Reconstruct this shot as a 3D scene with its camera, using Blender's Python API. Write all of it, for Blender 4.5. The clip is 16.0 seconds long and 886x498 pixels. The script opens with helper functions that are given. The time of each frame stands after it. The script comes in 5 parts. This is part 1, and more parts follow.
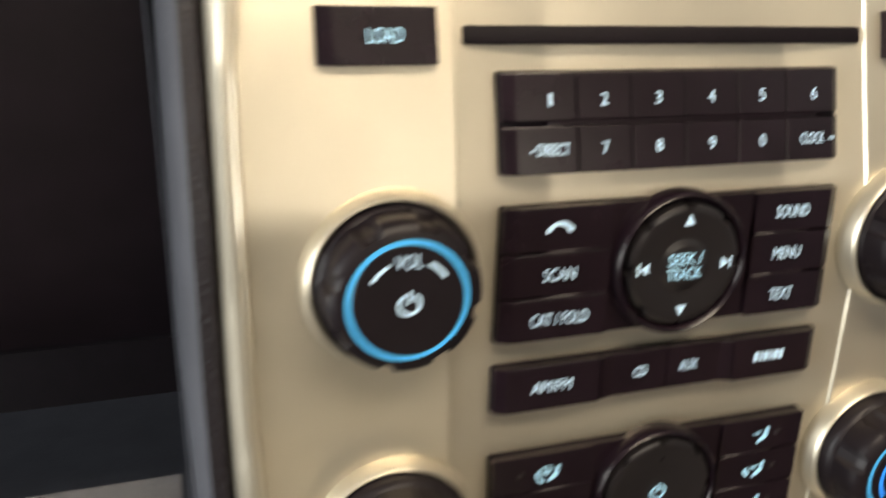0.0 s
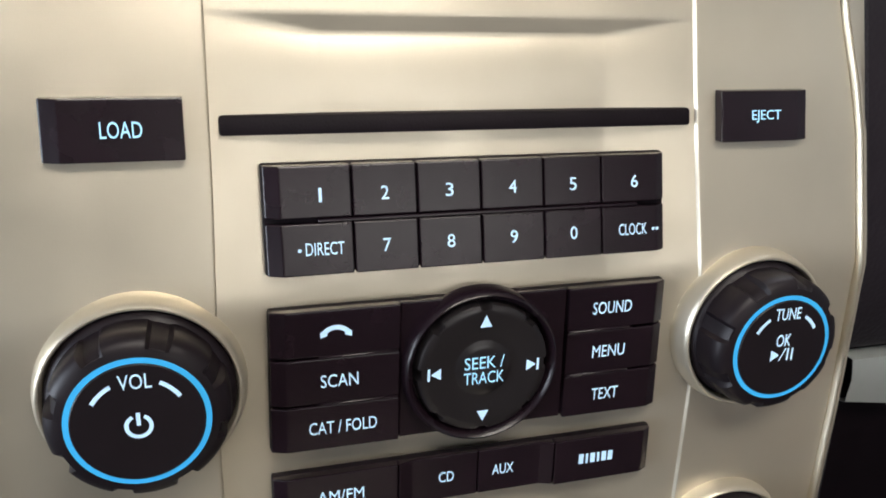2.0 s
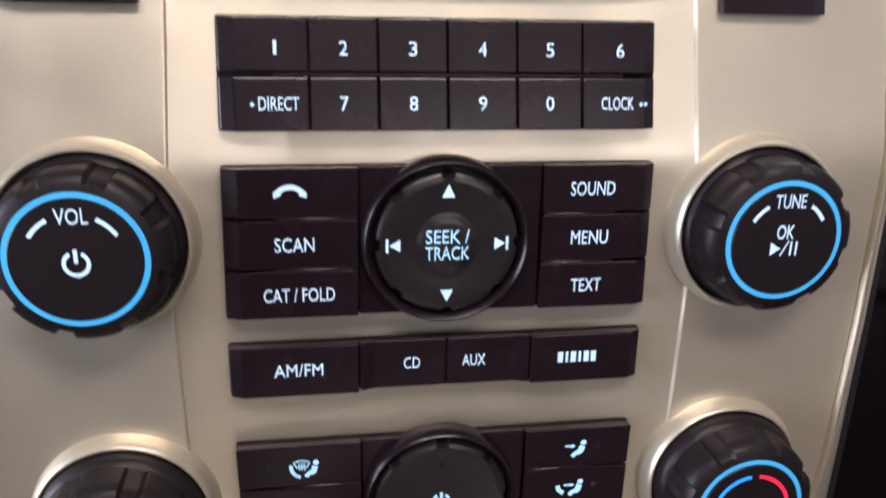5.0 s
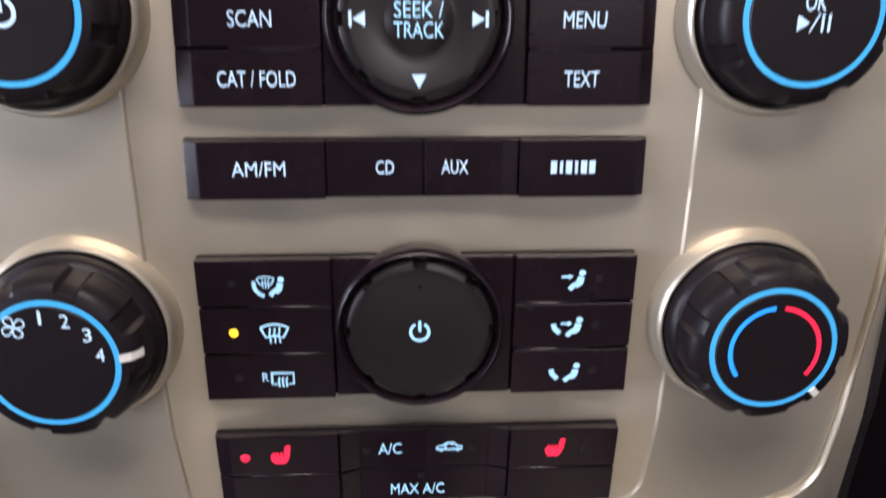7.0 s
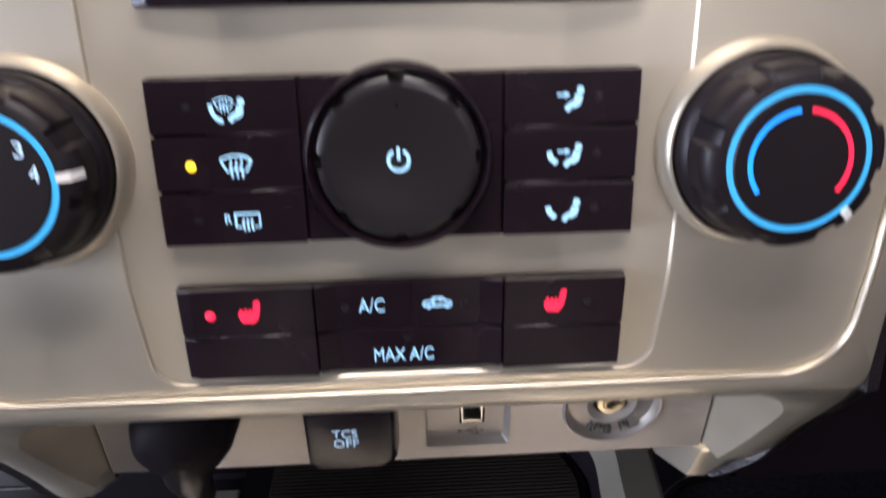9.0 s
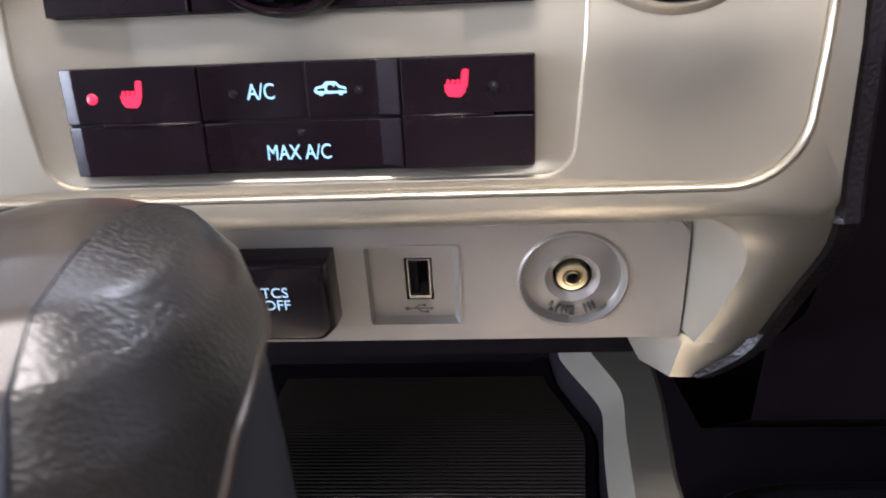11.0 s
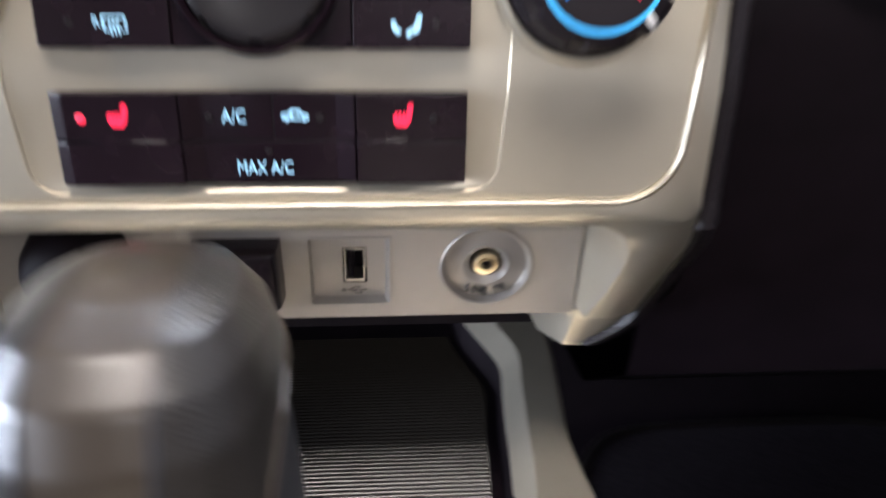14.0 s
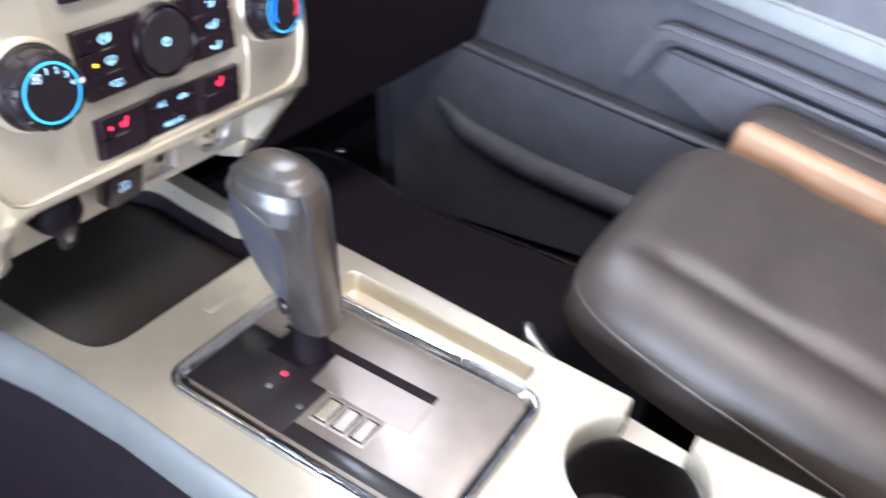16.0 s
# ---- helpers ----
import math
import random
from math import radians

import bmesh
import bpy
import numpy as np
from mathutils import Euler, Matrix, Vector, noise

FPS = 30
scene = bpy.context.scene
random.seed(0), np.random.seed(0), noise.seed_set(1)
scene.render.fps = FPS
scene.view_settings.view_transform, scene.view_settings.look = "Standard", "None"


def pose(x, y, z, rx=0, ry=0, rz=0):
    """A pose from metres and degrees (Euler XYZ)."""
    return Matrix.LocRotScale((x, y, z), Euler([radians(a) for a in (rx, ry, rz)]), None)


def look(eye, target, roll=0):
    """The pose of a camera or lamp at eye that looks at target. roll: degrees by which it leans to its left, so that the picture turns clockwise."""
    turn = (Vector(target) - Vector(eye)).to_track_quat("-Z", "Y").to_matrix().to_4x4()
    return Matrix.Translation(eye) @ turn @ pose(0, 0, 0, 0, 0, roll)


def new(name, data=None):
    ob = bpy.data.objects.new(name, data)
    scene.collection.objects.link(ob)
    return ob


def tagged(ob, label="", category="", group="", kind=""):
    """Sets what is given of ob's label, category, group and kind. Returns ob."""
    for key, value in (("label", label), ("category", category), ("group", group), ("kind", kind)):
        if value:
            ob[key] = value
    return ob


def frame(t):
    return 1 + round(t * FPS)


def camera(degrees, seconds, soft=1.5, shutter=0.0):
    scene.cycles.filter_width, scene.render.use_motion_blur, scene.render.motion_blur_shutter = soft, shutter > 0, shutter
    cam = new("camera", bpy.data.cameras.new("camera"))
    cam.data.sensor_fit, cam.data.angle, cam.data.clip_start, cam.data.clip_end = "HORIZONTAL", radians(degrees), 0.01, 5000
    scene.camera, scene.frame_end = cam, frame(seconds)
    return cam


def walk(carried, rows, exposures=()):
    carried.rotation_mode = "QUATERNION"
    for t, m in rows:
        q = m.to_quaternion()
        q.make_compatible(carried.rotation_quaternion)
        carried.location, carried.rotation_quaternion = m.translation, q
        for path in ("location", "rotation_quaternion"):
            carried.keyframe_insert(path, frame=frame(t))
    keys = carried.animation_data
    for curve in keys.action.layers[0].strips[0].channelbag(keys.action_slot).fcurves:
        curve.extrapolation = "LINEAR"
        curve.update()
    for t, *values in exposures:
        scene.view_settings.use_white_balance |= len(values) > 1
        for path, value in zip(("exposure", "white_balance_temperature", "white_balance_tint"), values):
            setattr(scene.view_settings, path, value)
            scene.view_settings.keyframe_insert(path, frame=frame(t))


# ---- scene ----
cam = camera(58.4, 16.0, soft=1.8, shutter=0.9)
LEAN = 4.0
STACK = pose(0, 0, 0.50, -LEAN, 0, 0)          # face of the centre stack: x right, y into the dash, z up the face
CONSOLE = STACK @ pose(0, 0, -0.155, 5.55, 0, 0)  # top of the tunnel console: y ahead along its top
PATH = [
    (0, -0.1364, -0.1931, 0.2059, -17.90, -17.90, 0.94),
    (0.5, -0.1019, -0.1793, 0.2205, -18.43, -18.89, 2.47),
    (1, -0.0861, -0.1789, 0.2281, -19.44, -19.25, 2.99),
    (1.5, -0.0751, -0.1850, 0.2280, -18.46, -18.27, 2.15),
    (2, -0.0681, -0.1878, 0.2274, -16.80, -17.86, 1.46),
    (2.5, -0.0605, -0.1899, 0.2272, -14.82, -18.14, 0.92),
    (3, -0.0568, -0.1914, 0.2237, -13.98, -18.06, 0.76),
    (5.5, -0.0246, -0.1961, 0.1806, -7.66, -18.16, 1.26),
    (6, -0.0170, -0.1949, 0.1668, -6.09, -18.33, 1.12),
    (6.5, -0.0109, -0.1939, 0.1519, -4.74, -18.25, 0.80),
    (7, -0.0060, -0.1926, 0.1374, -3.60, -18.36, 0.39),
    (7.5, -0.0004, -0.1900, 0.1249, -2.11, -19.08, -0.10),
    (8, -0.0002, -0.1879, 0.1120, -2.17, -19.26, -0.20),
    (8.5, -0.0015, -0.1837, 0.1057, -2.68, -18.85, -0.47),
    (9, 0.0012, -0.1847, 0.0898, -2.74, -18.31, -1.16),
    (9.5, 0.0130, -0.1836, 0.0546, 0.55, -16.10, -2.08),
    (10, 0.0216, -0.1841, 0.0257, 1.18, -12.92, -2.58),
    (12.5, 0.0748, -0.1856, 0.0162, 8.93, -13.82, -0.77),
    (13, 0.0745, -0.1841, 0.0174, 8.86, -13.87, -0.39),
    (13.5, 0.0602, -0.1793, 0.0236, 4.97, -15.77, -0.27),
    (14, 0.0321, -0.2201, 0.0430, -4.55, -17.12, 0.48),
    (14.5, -0.0719, -0.2821, 0.1277, -24.16, -23.54, 1.84),
    (14.6, -0.0951, -0.2994, 0.1434, -26.19, -24.62, 1.21),
    (14.8, -0.1426, -0.3312, 0.1565, -29.85, -25.45, -0.12),
    (15, -0.1748, -0.3603, 0.1735, -33.31, -28.34, -1.39),
    (15.3, -0.2215, -0.3740, 0.1835, -42.60, -30.50, -1.70),
    (15.5, -0.2492, -0.3844, 0.1898, -47.85, -31.69, -1.95),
    (15.7, -0.2670, -0.3949, 0.1986, -50.46, -32.67, -1.57),
    (16, -0.3032, -0.3933, 0.2040, -57.23, -32.96, -0.61),
]
EXPOSURES = [(0, -0.14, 7250, 8), (0.5, -0.24, 7050, 7), (1.5, -0.32, 6280, 8), (3, -0.46, 6080, 12), (5.5, -0.14, 6200, 20), (7, -0.08, 6100, 20), (8, 0.08, 6020, 19), (9, 0.14, 5900, 19), (10, 0.30, 5850, 19),
             (12.5, 0.68, 5800, 13), (13.5, 0.68, 5800, 13), (14.5, 0.25, 6100, 15), (14.8, 0.25, 6000, 15), (15, 0.58, 5800, 14), (15.5, 0.72, 5780, 14), (16, 1.12, 5640, 13)]
walk(cam, [(t, STACK @ pose(x, y, z, 90 + pitch, 0, yaw) @ pose(0, 0, 0, 0, 0, roll)) for t, x, y, z, yaw, pitch, roll in PATH], EXPOSURES)

# ---- light: dim showroom daylight through the car's windows, with an added warm fill ----
world = bpy.data.worlds.new("world")
scene.world = world
world.use_nodes = True
wn = world.node_tree.nodes
wn["Background"].inputs[0].default_value = (0.88, 0.93, 1.0, 1)
wn["Background"].inputs[1].default_value = 0.035


def area_lamp(name, at, target, sx, sy, power, colour):
    data = bpy.data.lights.new(name, "AREA")
    data.shape, data.size, data.size_y, data.energy, data.color = "RECTANGLE", sx, sy, power, colour
    ob = new(name, data)
    ob.matrix_world = look(at, target)
    return tagged(ob, kind="structure")


area_lamp("driver_door_light", (-2.60, -0.28, 0.68), (0.0, -0.20, 0.46), 2.20, 1.15, 140.0, (0.86, 0.92, 1.0))
area_lamp("rear_side_light", (-1.75, -1.85, 0.60), (0.0, -1.10, 0.50), 1.4, 0.80, 6.0, (0.92, 0.96, 1.0))
area_lamp("windshield_light", (0.10, 0.42, 1.18), (0.0, -0.5, 0.35), 1.2, 0.45, 29.0, (0.96, 0.97, 1.0))
area_lamp("passenger_window_light", (0.86, -0.42, 1.02), (0.0, -0.15, 0.42), 0.85, 0.34, 0.6, (0.94, 0.97, 1.0))
# added warm fill inside the closed rear wall, to brighten the fascia
area_lamp("rear_fill_light", (0.30, -1.55, 1.00), (0.0, 0.0, 0.50), 0.80, 0.34, 4.4, (1.0, 0.94, 0.86))
area_lamp("map_light", (0.0, -0.42, 1.24), (0.0, -0.05, 0.5), 0.55, 0.22, 9.0, (1.0, 0.89, 0.76))


# ---- materials ----
def mat(name, colour, rough=0.5, metal=0.0, vary=0.12, scale=60.0, bump=0.0, bump_scale=900.0, emit=0.0, spec=0.5, coat=0.0, rvary=0.0):
    m = bpy.data.materials.new(name)
    m.use_nodes = True
    nt = m.node_tree
    b = nt.nodes["Principled BSDF"]
    b.inputs["Roughness"].default_value = rough
    b.inputs["Metallic"].default_value = metal
    b.inputs["Specular IOR Level"].default_value = spec
    b.inputs["Coat Weight"].default_value = coat
    tc = nt.nodes.new("ShaderNodeTexCoord")
    big = nt.nodes.new("ShaderNodeTexNoise")
    big.inputs["Scale"].default_value, big.inputs["Detail"].default_value = scale, 5
    nt.links.new(tc.outputs["Object"], big.inputs["Vector"])
    ramp = nt.nodes.new("ShaderNodeMapRange")
    ramp.inputs["From Min"].default_value, ramp.inputs["From Max"].default_value = 0.3, 0.7
    ramp.inputs["To Min"].default_value, ramp.inputs["To Max"].default_value = 1 - vary, 1 + vary
    nt.links.new(big.outputs["Fac"], ramp.inputs["Value"])
    mix = nt.nodes.new("ShaderNodeMix")
    mix.data_type, mix.blend_type = "RGBA", "MULTIPLY"
    mix.inputs[0].default_value = 1.0
    mix.inputs[6].default_value = (*colour, 1)
    nt.links.new(ramp.outputs[0], mix.inputs[7])
    nt.links.new(mix.outputs[2], b.inputs["Base Color"])
    if rvary:
        fine = nt.nodes.new("ShaderNodeTexNoise")
        fine.inputs["Scale"].default_value, fine.inputs["Detail"].default_value = scale * 3, 6
        nt.links.new(tc.outputs["Object"], fine.inputs["Vector"])
        rr = nt.nodes.new("ShaderNodeMapRange")
        rr.inputs["From Min"].default_value, rr.inputs["From Max"].default_value = 0.3, 0.7
        rr.inputs["To Min"].default_value, rr.inputs["To Max"].default_value = rough - rvary, rough + rvary
        nt.links.new(fine.outputs["Fac"], rr.inputs["Value"])
        nt.links.new(rr.outputs[0], b.inputs["Roughness"])
    if bump:
        grain = nt.nodes.new("ShaderNodeTexNoise")
        grain.inputs["Scale"].default_value, grain.inputs["Detail"].default_value = bump_scale, 3
        nt.links.new(tc.outputs["Object"], grain.inputs["Vector"])
        bp = nt.nodes.new("ShaderNodeBump")
        bp.inputs["Strength"].default_value, bp.inputs["Distance"].default_value = bump, 0.0006
        nt.links.new(grain.outputs["Fac"], bp.inputs["Height"])
        nt.links.new(bp.outputs[0], b.inputs["Normal"])
    if emit:
        b.inputs["Emission Color"].default_value = (*colour, 1)
        b.inputs["Emission Strength"].default_value = emit
    return m


def leather(name, colour, rough, cell, strength, vary=0.15):
    """Leather or grained vinyl: pebbled cells with fine creases."""
    m = mat(name, colour, rough, vary=vary, scale=35, rvary=0.02)
    nt = m.node_tree
    b = nt.nodes["Principled BSDF"]
    tc = nt.nodes.new("ShaderNodeTexCoord")
    v = nt.nodes.new("ShaderNodeTexVoronoi")
    v.feature = "SMOOTH_F1"
    v.inputs["Scale"].default_value = cell
    nt.links.new(tc.outputs["Object"], v.inputs["Vector"])
    bp = nt.nodes.new("ShaderNodeBump")
    bp.inputs["Strength"].default_value, bp.inputs["Distance"].default_value = strength, 0.0004
    nt.links.new(v.outputs["Distance"], bp.inputs["Height"])
    nt.links.new(bp.outputs[0], b.inputs["Normal"])
    return m


SILVER = mat("champagne_paint", (0.62, 0.565, 0.455), 0.36, 0.72, 0.05, 25, 0.05, 2500, rvary=0.05)
SILVER_DARK = mat("satin_silver_plastic", (0.40, 0.37, 0.335), 0.40, 0.45, 0.06, 40, 0.08, 2500, rvary=0.05)
BLACK = mat("black_button_plastic", (0.011, 0.006, 0.0092), 0.24, 0.0, 0.2, 90, 0.04, 2500, rvary=0.02, spec=0.34)
GLOSS = mat("gloss_black_plastic", (0.014, 0.012, 0.013), 0.28, 0.0, 0.1, 90)
KNOB_BLACK = mat("satin_black_knob", (0.010, 0.007, 0.009), 0.42, 0.0, 0.1, 90, spec=0.24)
SOFT = leather("grained_black_vinyl", (0.012, 0.009, 0.011), 0.42, 800, 0.9)
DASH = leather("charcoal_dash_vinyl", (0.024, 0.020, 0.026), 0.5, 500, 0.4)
DASH.node_tree.nodes["Principled BSDF"].inputs["Specular IOR Level"].default_value = 0.25
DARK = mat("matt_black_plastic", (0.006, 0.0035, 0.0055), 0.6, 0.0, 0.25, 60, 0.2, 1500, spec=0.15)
DOOR = leather("grey_door_vinyl", (0.050, 0.049, 0.058), 0.5, 500, 0.3)
TRIM = mat("pale_grey_satin_trim", (0.155, 0.163, 0.160), 0.38, 0.45, 0.06, 40, 0.06, 2500, rvary=0.04)
DASH_TRIM = mat("pale_satin_dash_trim", (0.46, 0.49, 0.48), 0.34, 0.45, 0.06, 40, 0.05, 2500, rvary=0.04)
FLANK = leather("grey_side_vinyl", (0.065, 0.068, 0.082), 0.45, 600, 0.3)
RUBBER = mat("black_rubber", (0.012, 0.010, 0.010), 0.30, 0.0, 0.25, 60, 0.1, 1200, spec=0.5)
RIB = mat("ribbed_rubber", (0.016, 0.013, 0.010), 0.20, 0.0, 0.0, 60, spec=0.48)
CARPET = mat("charcoal_carpet", (0.019, 0.016, 0.020), 0.95, 0.0, 0.4, 300, 1.0, 1500, spec=0.1)
CHROME = mat("chrome", (0.80, 0.80, 0.80), 0.14, 1.0, 0.05, 60, rvary=0.06)
# chrome with the dark reflections of the bezel's slope put into its colour
TONED_CHROME = mat("reflection_toned_chrome", (0.44, 0.43, 0.42), 0.17, 1.0, 0.08, 60, rvary=0.06)
STEEL = mat("bright_steel", (0.62, 0.60, 0.56), 0.28, 1.0, 0.1, 200)
WORN = mat("dull_pedal_metal", (0.22, 0.21, 0.21), 0.45, 0.8, 0.3, 200)
BRASS = mat("gold_plated_contact", (0.66, 0.58, 0.42), 0.28, 1.0, 0.1, 200)
KNOB_LEATHER = leather("dark_grey_leather", (0.023, 0.0205, 0.019), 0.33, 1350, 0.5, 0.10)
KNOB_LEATHER.node_tree.nodes["Principled BSDF"].inputs["Coat Weight"].default_value = 0.8
KNOB_LEATHER.node_tree.nodes["Principled BSDF"].inputs["Coat Roughness"].default_value = 0.30
KNOB_CAP = mat("pewter_grip_plastic", (0.044, 0.034, 0.025), 0.36, 0.05, 0.06, 40, 0.06, 2000, coat=0.35)
KNOB_CAP.node_tree.nodes["Principled BSDF"].inputs["Coat Roughness"].default_value = 0.28
PLATE = mat("satin_gate_metal", (0.24, 0.208, 0.182), 0.36, 0.6, 0.06, 60, 0.05, 2500, rvary=0.06)
SHELL = mat("dark_grip_shell", (0.034, 0.035, 0.042), 0.42, 0.0, 0.05, 60, 0.03, 2000, spec=0.3)
SEAT = leather("brown_grey_leather", (0.038, 0.030, 0.025), 0.48, 450, 0.5)
SEAT_TAN = leather("tan_leather", (0.28, 0.16, 0.09), 0.5, 450, 0.5)
ICE = mat("backlit_ice_blue", (0.36, 0.66, 0.86), 0.5, 0, 0.05, 500, emit=0.60)
WHITE_L = mat("backlit_white", (0.47, 0.66, 0.82), 0.5, 0, 0.05, 500, emit=0.56)
RING = mat("backlit_blue_ring", (0.045, 0.34, 0.66), 0.4, 0, 0.05, 300, emit=0.64)
BLUE = mat("backlit_cold_blue", (0.02, 0.28, 0.95), 0.4, 0, 0.05, 300, emit=1.0)
RED = mat("backlit_red", (0.90, 0.02, 0.06), 0.4, 0, 0.05, 300, emit=0.9)
AMBER = mat("amber_led", (1.0, 0.62, 0.02), 0.4, 0, 0.05, 300, emit=1.6)
PALE = mat("off_white_pointer", (0.85, 0.85, 0.83), 0.5, 0, 0.05, 300)
# raised marks in the strip's plastic: the shade of their relief painted as grey
RELIEF_SHADE = mat("grey_relief_shade", (0.13, 0.12, 0.11), 0.5, 0.2, 0.05, 300)


# ---- mesh helpers ----
from mathutils.geometry import tessellate_polygon


def holed(outer, holes, bm=None):
    """A flat sheet of (x, y, z) points with holes cut through it."""
    bm = bm or bmesh.new()
    loops = [[Vector(p) for p in outer]] + [[Vector(p) for p in h] for h in holes]
    vs = [bm.verts.new(p) for loop in loops for p in loop]
    for tri in tessellate_polygon(loops):
        bm.faces.new([vs[i] for i in tri])
    return bm


def part(name, bm, material, parent=None, label="", at=None, smooth=True):
    me = bpy.data.meshes.new(name)
    bmesh.ops.recalc_face_normals(bm, faces=bm.faces)
    bm.to_mesh(me)
    bm.free()
    me.materials.append(material)
    if smooth:
        me.shade_smooth()
        me.set_sharp_from_angle(angle=radians(38))
    ob = new(name, me)
    if at is not None:
        ob.matrix_basis = at
    if parent is not None:
        ob.parent = parent
    if label:
        ob["label"] = label
    return ob


def thing(name, label, category, m, group="", kind=""):
    ob = new(name)
    ob.empty_display_size = 0.02
    ob.matrix_world = m
    return tagged(ob, label, category, group, kind)


SPREAD = [(-0.006, 0.994), (0.0198, 0.994), (0.0316, 0.988), (0.0711, 0.998), (0.0869, 0.994), (0.1015, 0.992), (0.1094, 1.016), (0.1505, 1.0)]


def warp(bm):
    """The stack's face bows away gently at its top and its foot."""
    for v in bm.verts:
        z = v.co.z
        v.co.x *= lerp_table(SPREAD, z)
        v.co.y += 0.22 * max(0.0, z - 0.150) + 0.13 * max(0.0, 0.02 - max(z, -0.012))
    return bm


def lay(bm, z):
    """Let a flat mark that was set at height z follow the bow of the face."""
    for v in bm.verts:
        v.co.y += bow(v.co.z) - bow(z)
    return bm


def bow(z):
    return 0.22 * max(0.0, z - 0.150) + 0.13 * max(0.0, 0.02 - max(z, -0.012))


def box(x0, x1, y0, y1, z0, z1, bevel=0.0, segments=2, bm=None):
    bm = bm or bmesh.new()
    made = bmesh.ops.create_cube(bm, size=1.0)["verts"]
    for v in made:
        v.co = Vector((x0 + (v.co.x + 0.5) * (x1 - x0), y0 + (v.co.y + 0.5) * (y1 - y0), z0 + (v.co.z + 0.5) * (z1 - z0)))
    if bevel:
        edges = list({e for v in made for e in v.link_edges})
        bmesh.ops.bevel(bm, geom=edges, offset=bevel, segments=segments, profile=0.5, affect="EDGES")
    return bm


def prism(profile, z0, z1, bevel=0.0003, back=0.004):
    """A button: its front is a line of (x, y) points, drawn out from z0 to z1, with a flat back."""
    bm = bmesh.new()
    pts = list(profile) + [(profile[-1][0], back), (profile[0][0], back)]
    lo = [bm.verts.new((x, y, z0)) for x, y in pts]
    hi = [bm.verts.new((x, y, z1)) for x, y in pts]
    bm.faces.new(lo)
    bm.faces.new(hi[::-1])
    n = len(pts)
    for i in range(n):
        bm.faces.new((lo[i], hi[i], hi[(i + 1) % n], lo[(i + 1) % n]))
    bmesh.ops.recalc_face_normals(bm, faces=bm.faces)
    if bevel:
        bmesh.ops.bevel(bm, geom=list(bm.edges), offset=bevel, segments=2, profile=0.6, affect="EDGES")
    return bm


def lathe(profile, steps=64, wave=None, bm=None, centre=(0, 0)):
    """Turn (radius, y) points about the y axis; wave(angle, radius, y) may change the radius."""
    bm = bm or bmesh.new()
    rings = []
    for r, y in profile:
        ring = []
        for k in range(steps):
            a = 2 * math.pi * k / steps
            q = wave(a, r, y) if wave else r
            ring.append(bm.verts.new((centre[0] + q * math.cos(a), y, centre[1] + q * math.sin(a))))
        rings.append(ring)
    for a, b in zip(rings, rings[1:]):
        for k in range(steps):
            bm.faces.new((a[k], a[(k + 1) % steps], b[(k + 1) % steps], b[k]))
    return bm


def annulus(r0, r1, y, a0=0.0, a1=360.0, thick=0.0003, steps=64, centre=(0, 0), bm=None):
    bm = bm or bmesh.new()
    full = a1 - a0 >= 359.9
    n = steps if full else steps + 1
    rows = []
    for k in range(n):
        a = radians(a0 + (a1 - a0) * k / steps)
        c, s = math.cos(a), math.sin(a)
        rows.append([bm.verts.new((centre[0] + r * c, yy, centre[1] + r * s)) for r, yy in ((r0, y + thick), (r0, y), (r1, y), (r1, y + thick))])
    for k in range(steps):
        a, b = rows[k], rows[(k + 1) % n]
        for i in range(3):
            bm.faces.new((a[i], a[i + 1], b[i + 1], b[i]))
    return bm


def tube(path, r, sides=8, closed=False, bm=None):
    bm = bm or bmesh.new()
    pts = [Vector(p) for p in path]
    rings = []
    for i, p in enumerate(pts):
        d = (pts[(i + 1) % len(pts)] - pts[i - 1]) if closed else (pts[min(i + 1, len(pts) - 1)] - pts[max(i - 1, 0)])
        d.normalize()
        u = d.cross(Vector((0, 1, 0)))
        if u.length < 1e-3:
            u = d.cross(Vector((1, 0, 0)))
        u.normalize()
        w = d.cross(u)
        rr = r[i] if isinstance(r, (list, tuple)) else r
        rings.append([bm.verts.new(p + rr * (math.cos(2 * math.pi * k / sides) * u + math.sin(2 * math.pi * k / sides) * w)) for k in range(sides)])
    pairs = list(zip(rings, rings[1:])) + ([(rings[-1], rings[0])] if closed else [])
    for a, b in pairs:
        for k in range(sides):
            bm.faces.new((a[k], a[(k + 1) % sides], b[(k + 1) % sides], b[k]))
    if not closed:
        bm.faces.new(rings[0][::-1])
        bm.faces.new(rings[-1])
    return bm


def loft(rows, closed=False, bm=None, caps=False):
    """Faces between rows of points of one length."""
    bm = bm or bmesh.new()
    vs = [[bm.verts.new(p) for p in row] for row in rows]
    for a, b in zip(vs, vs[1:]):
        n = len(a)
        for i in range(n if closed else n - 1):
            j = (i + 1) % n
            bm.faces.new((a[i], a[j], b[j], b[i]))
    if caps and closed:
        if caps != "end":
            bm.faces.new(vs[0])
        bm.faces.new(vs[-1][::-1])
    return bm


def spline(points, n):
    """n points on a smooth line through the given ones."""
    p = [np.array(q, dtype=float) for q in points]
    out = []
    for t in np.linspace(0, len(p) - 1, n):
        i = min(int(t), len(p) - 2)
        u = t - i
        a, b, c, d = p[max(i - 1, 0)], p[i], p[i + 1], p[min(i + 2, len(p) - 1)]
        q = 0.5 * (2 * b + (c - a) * u + (2 * a - 5 * b + 4 * c - d) * u * u + (3 * b - a - 3 * c + d) * u ** 3)
        out.append(tuple(float(v) for v in q))
    return out


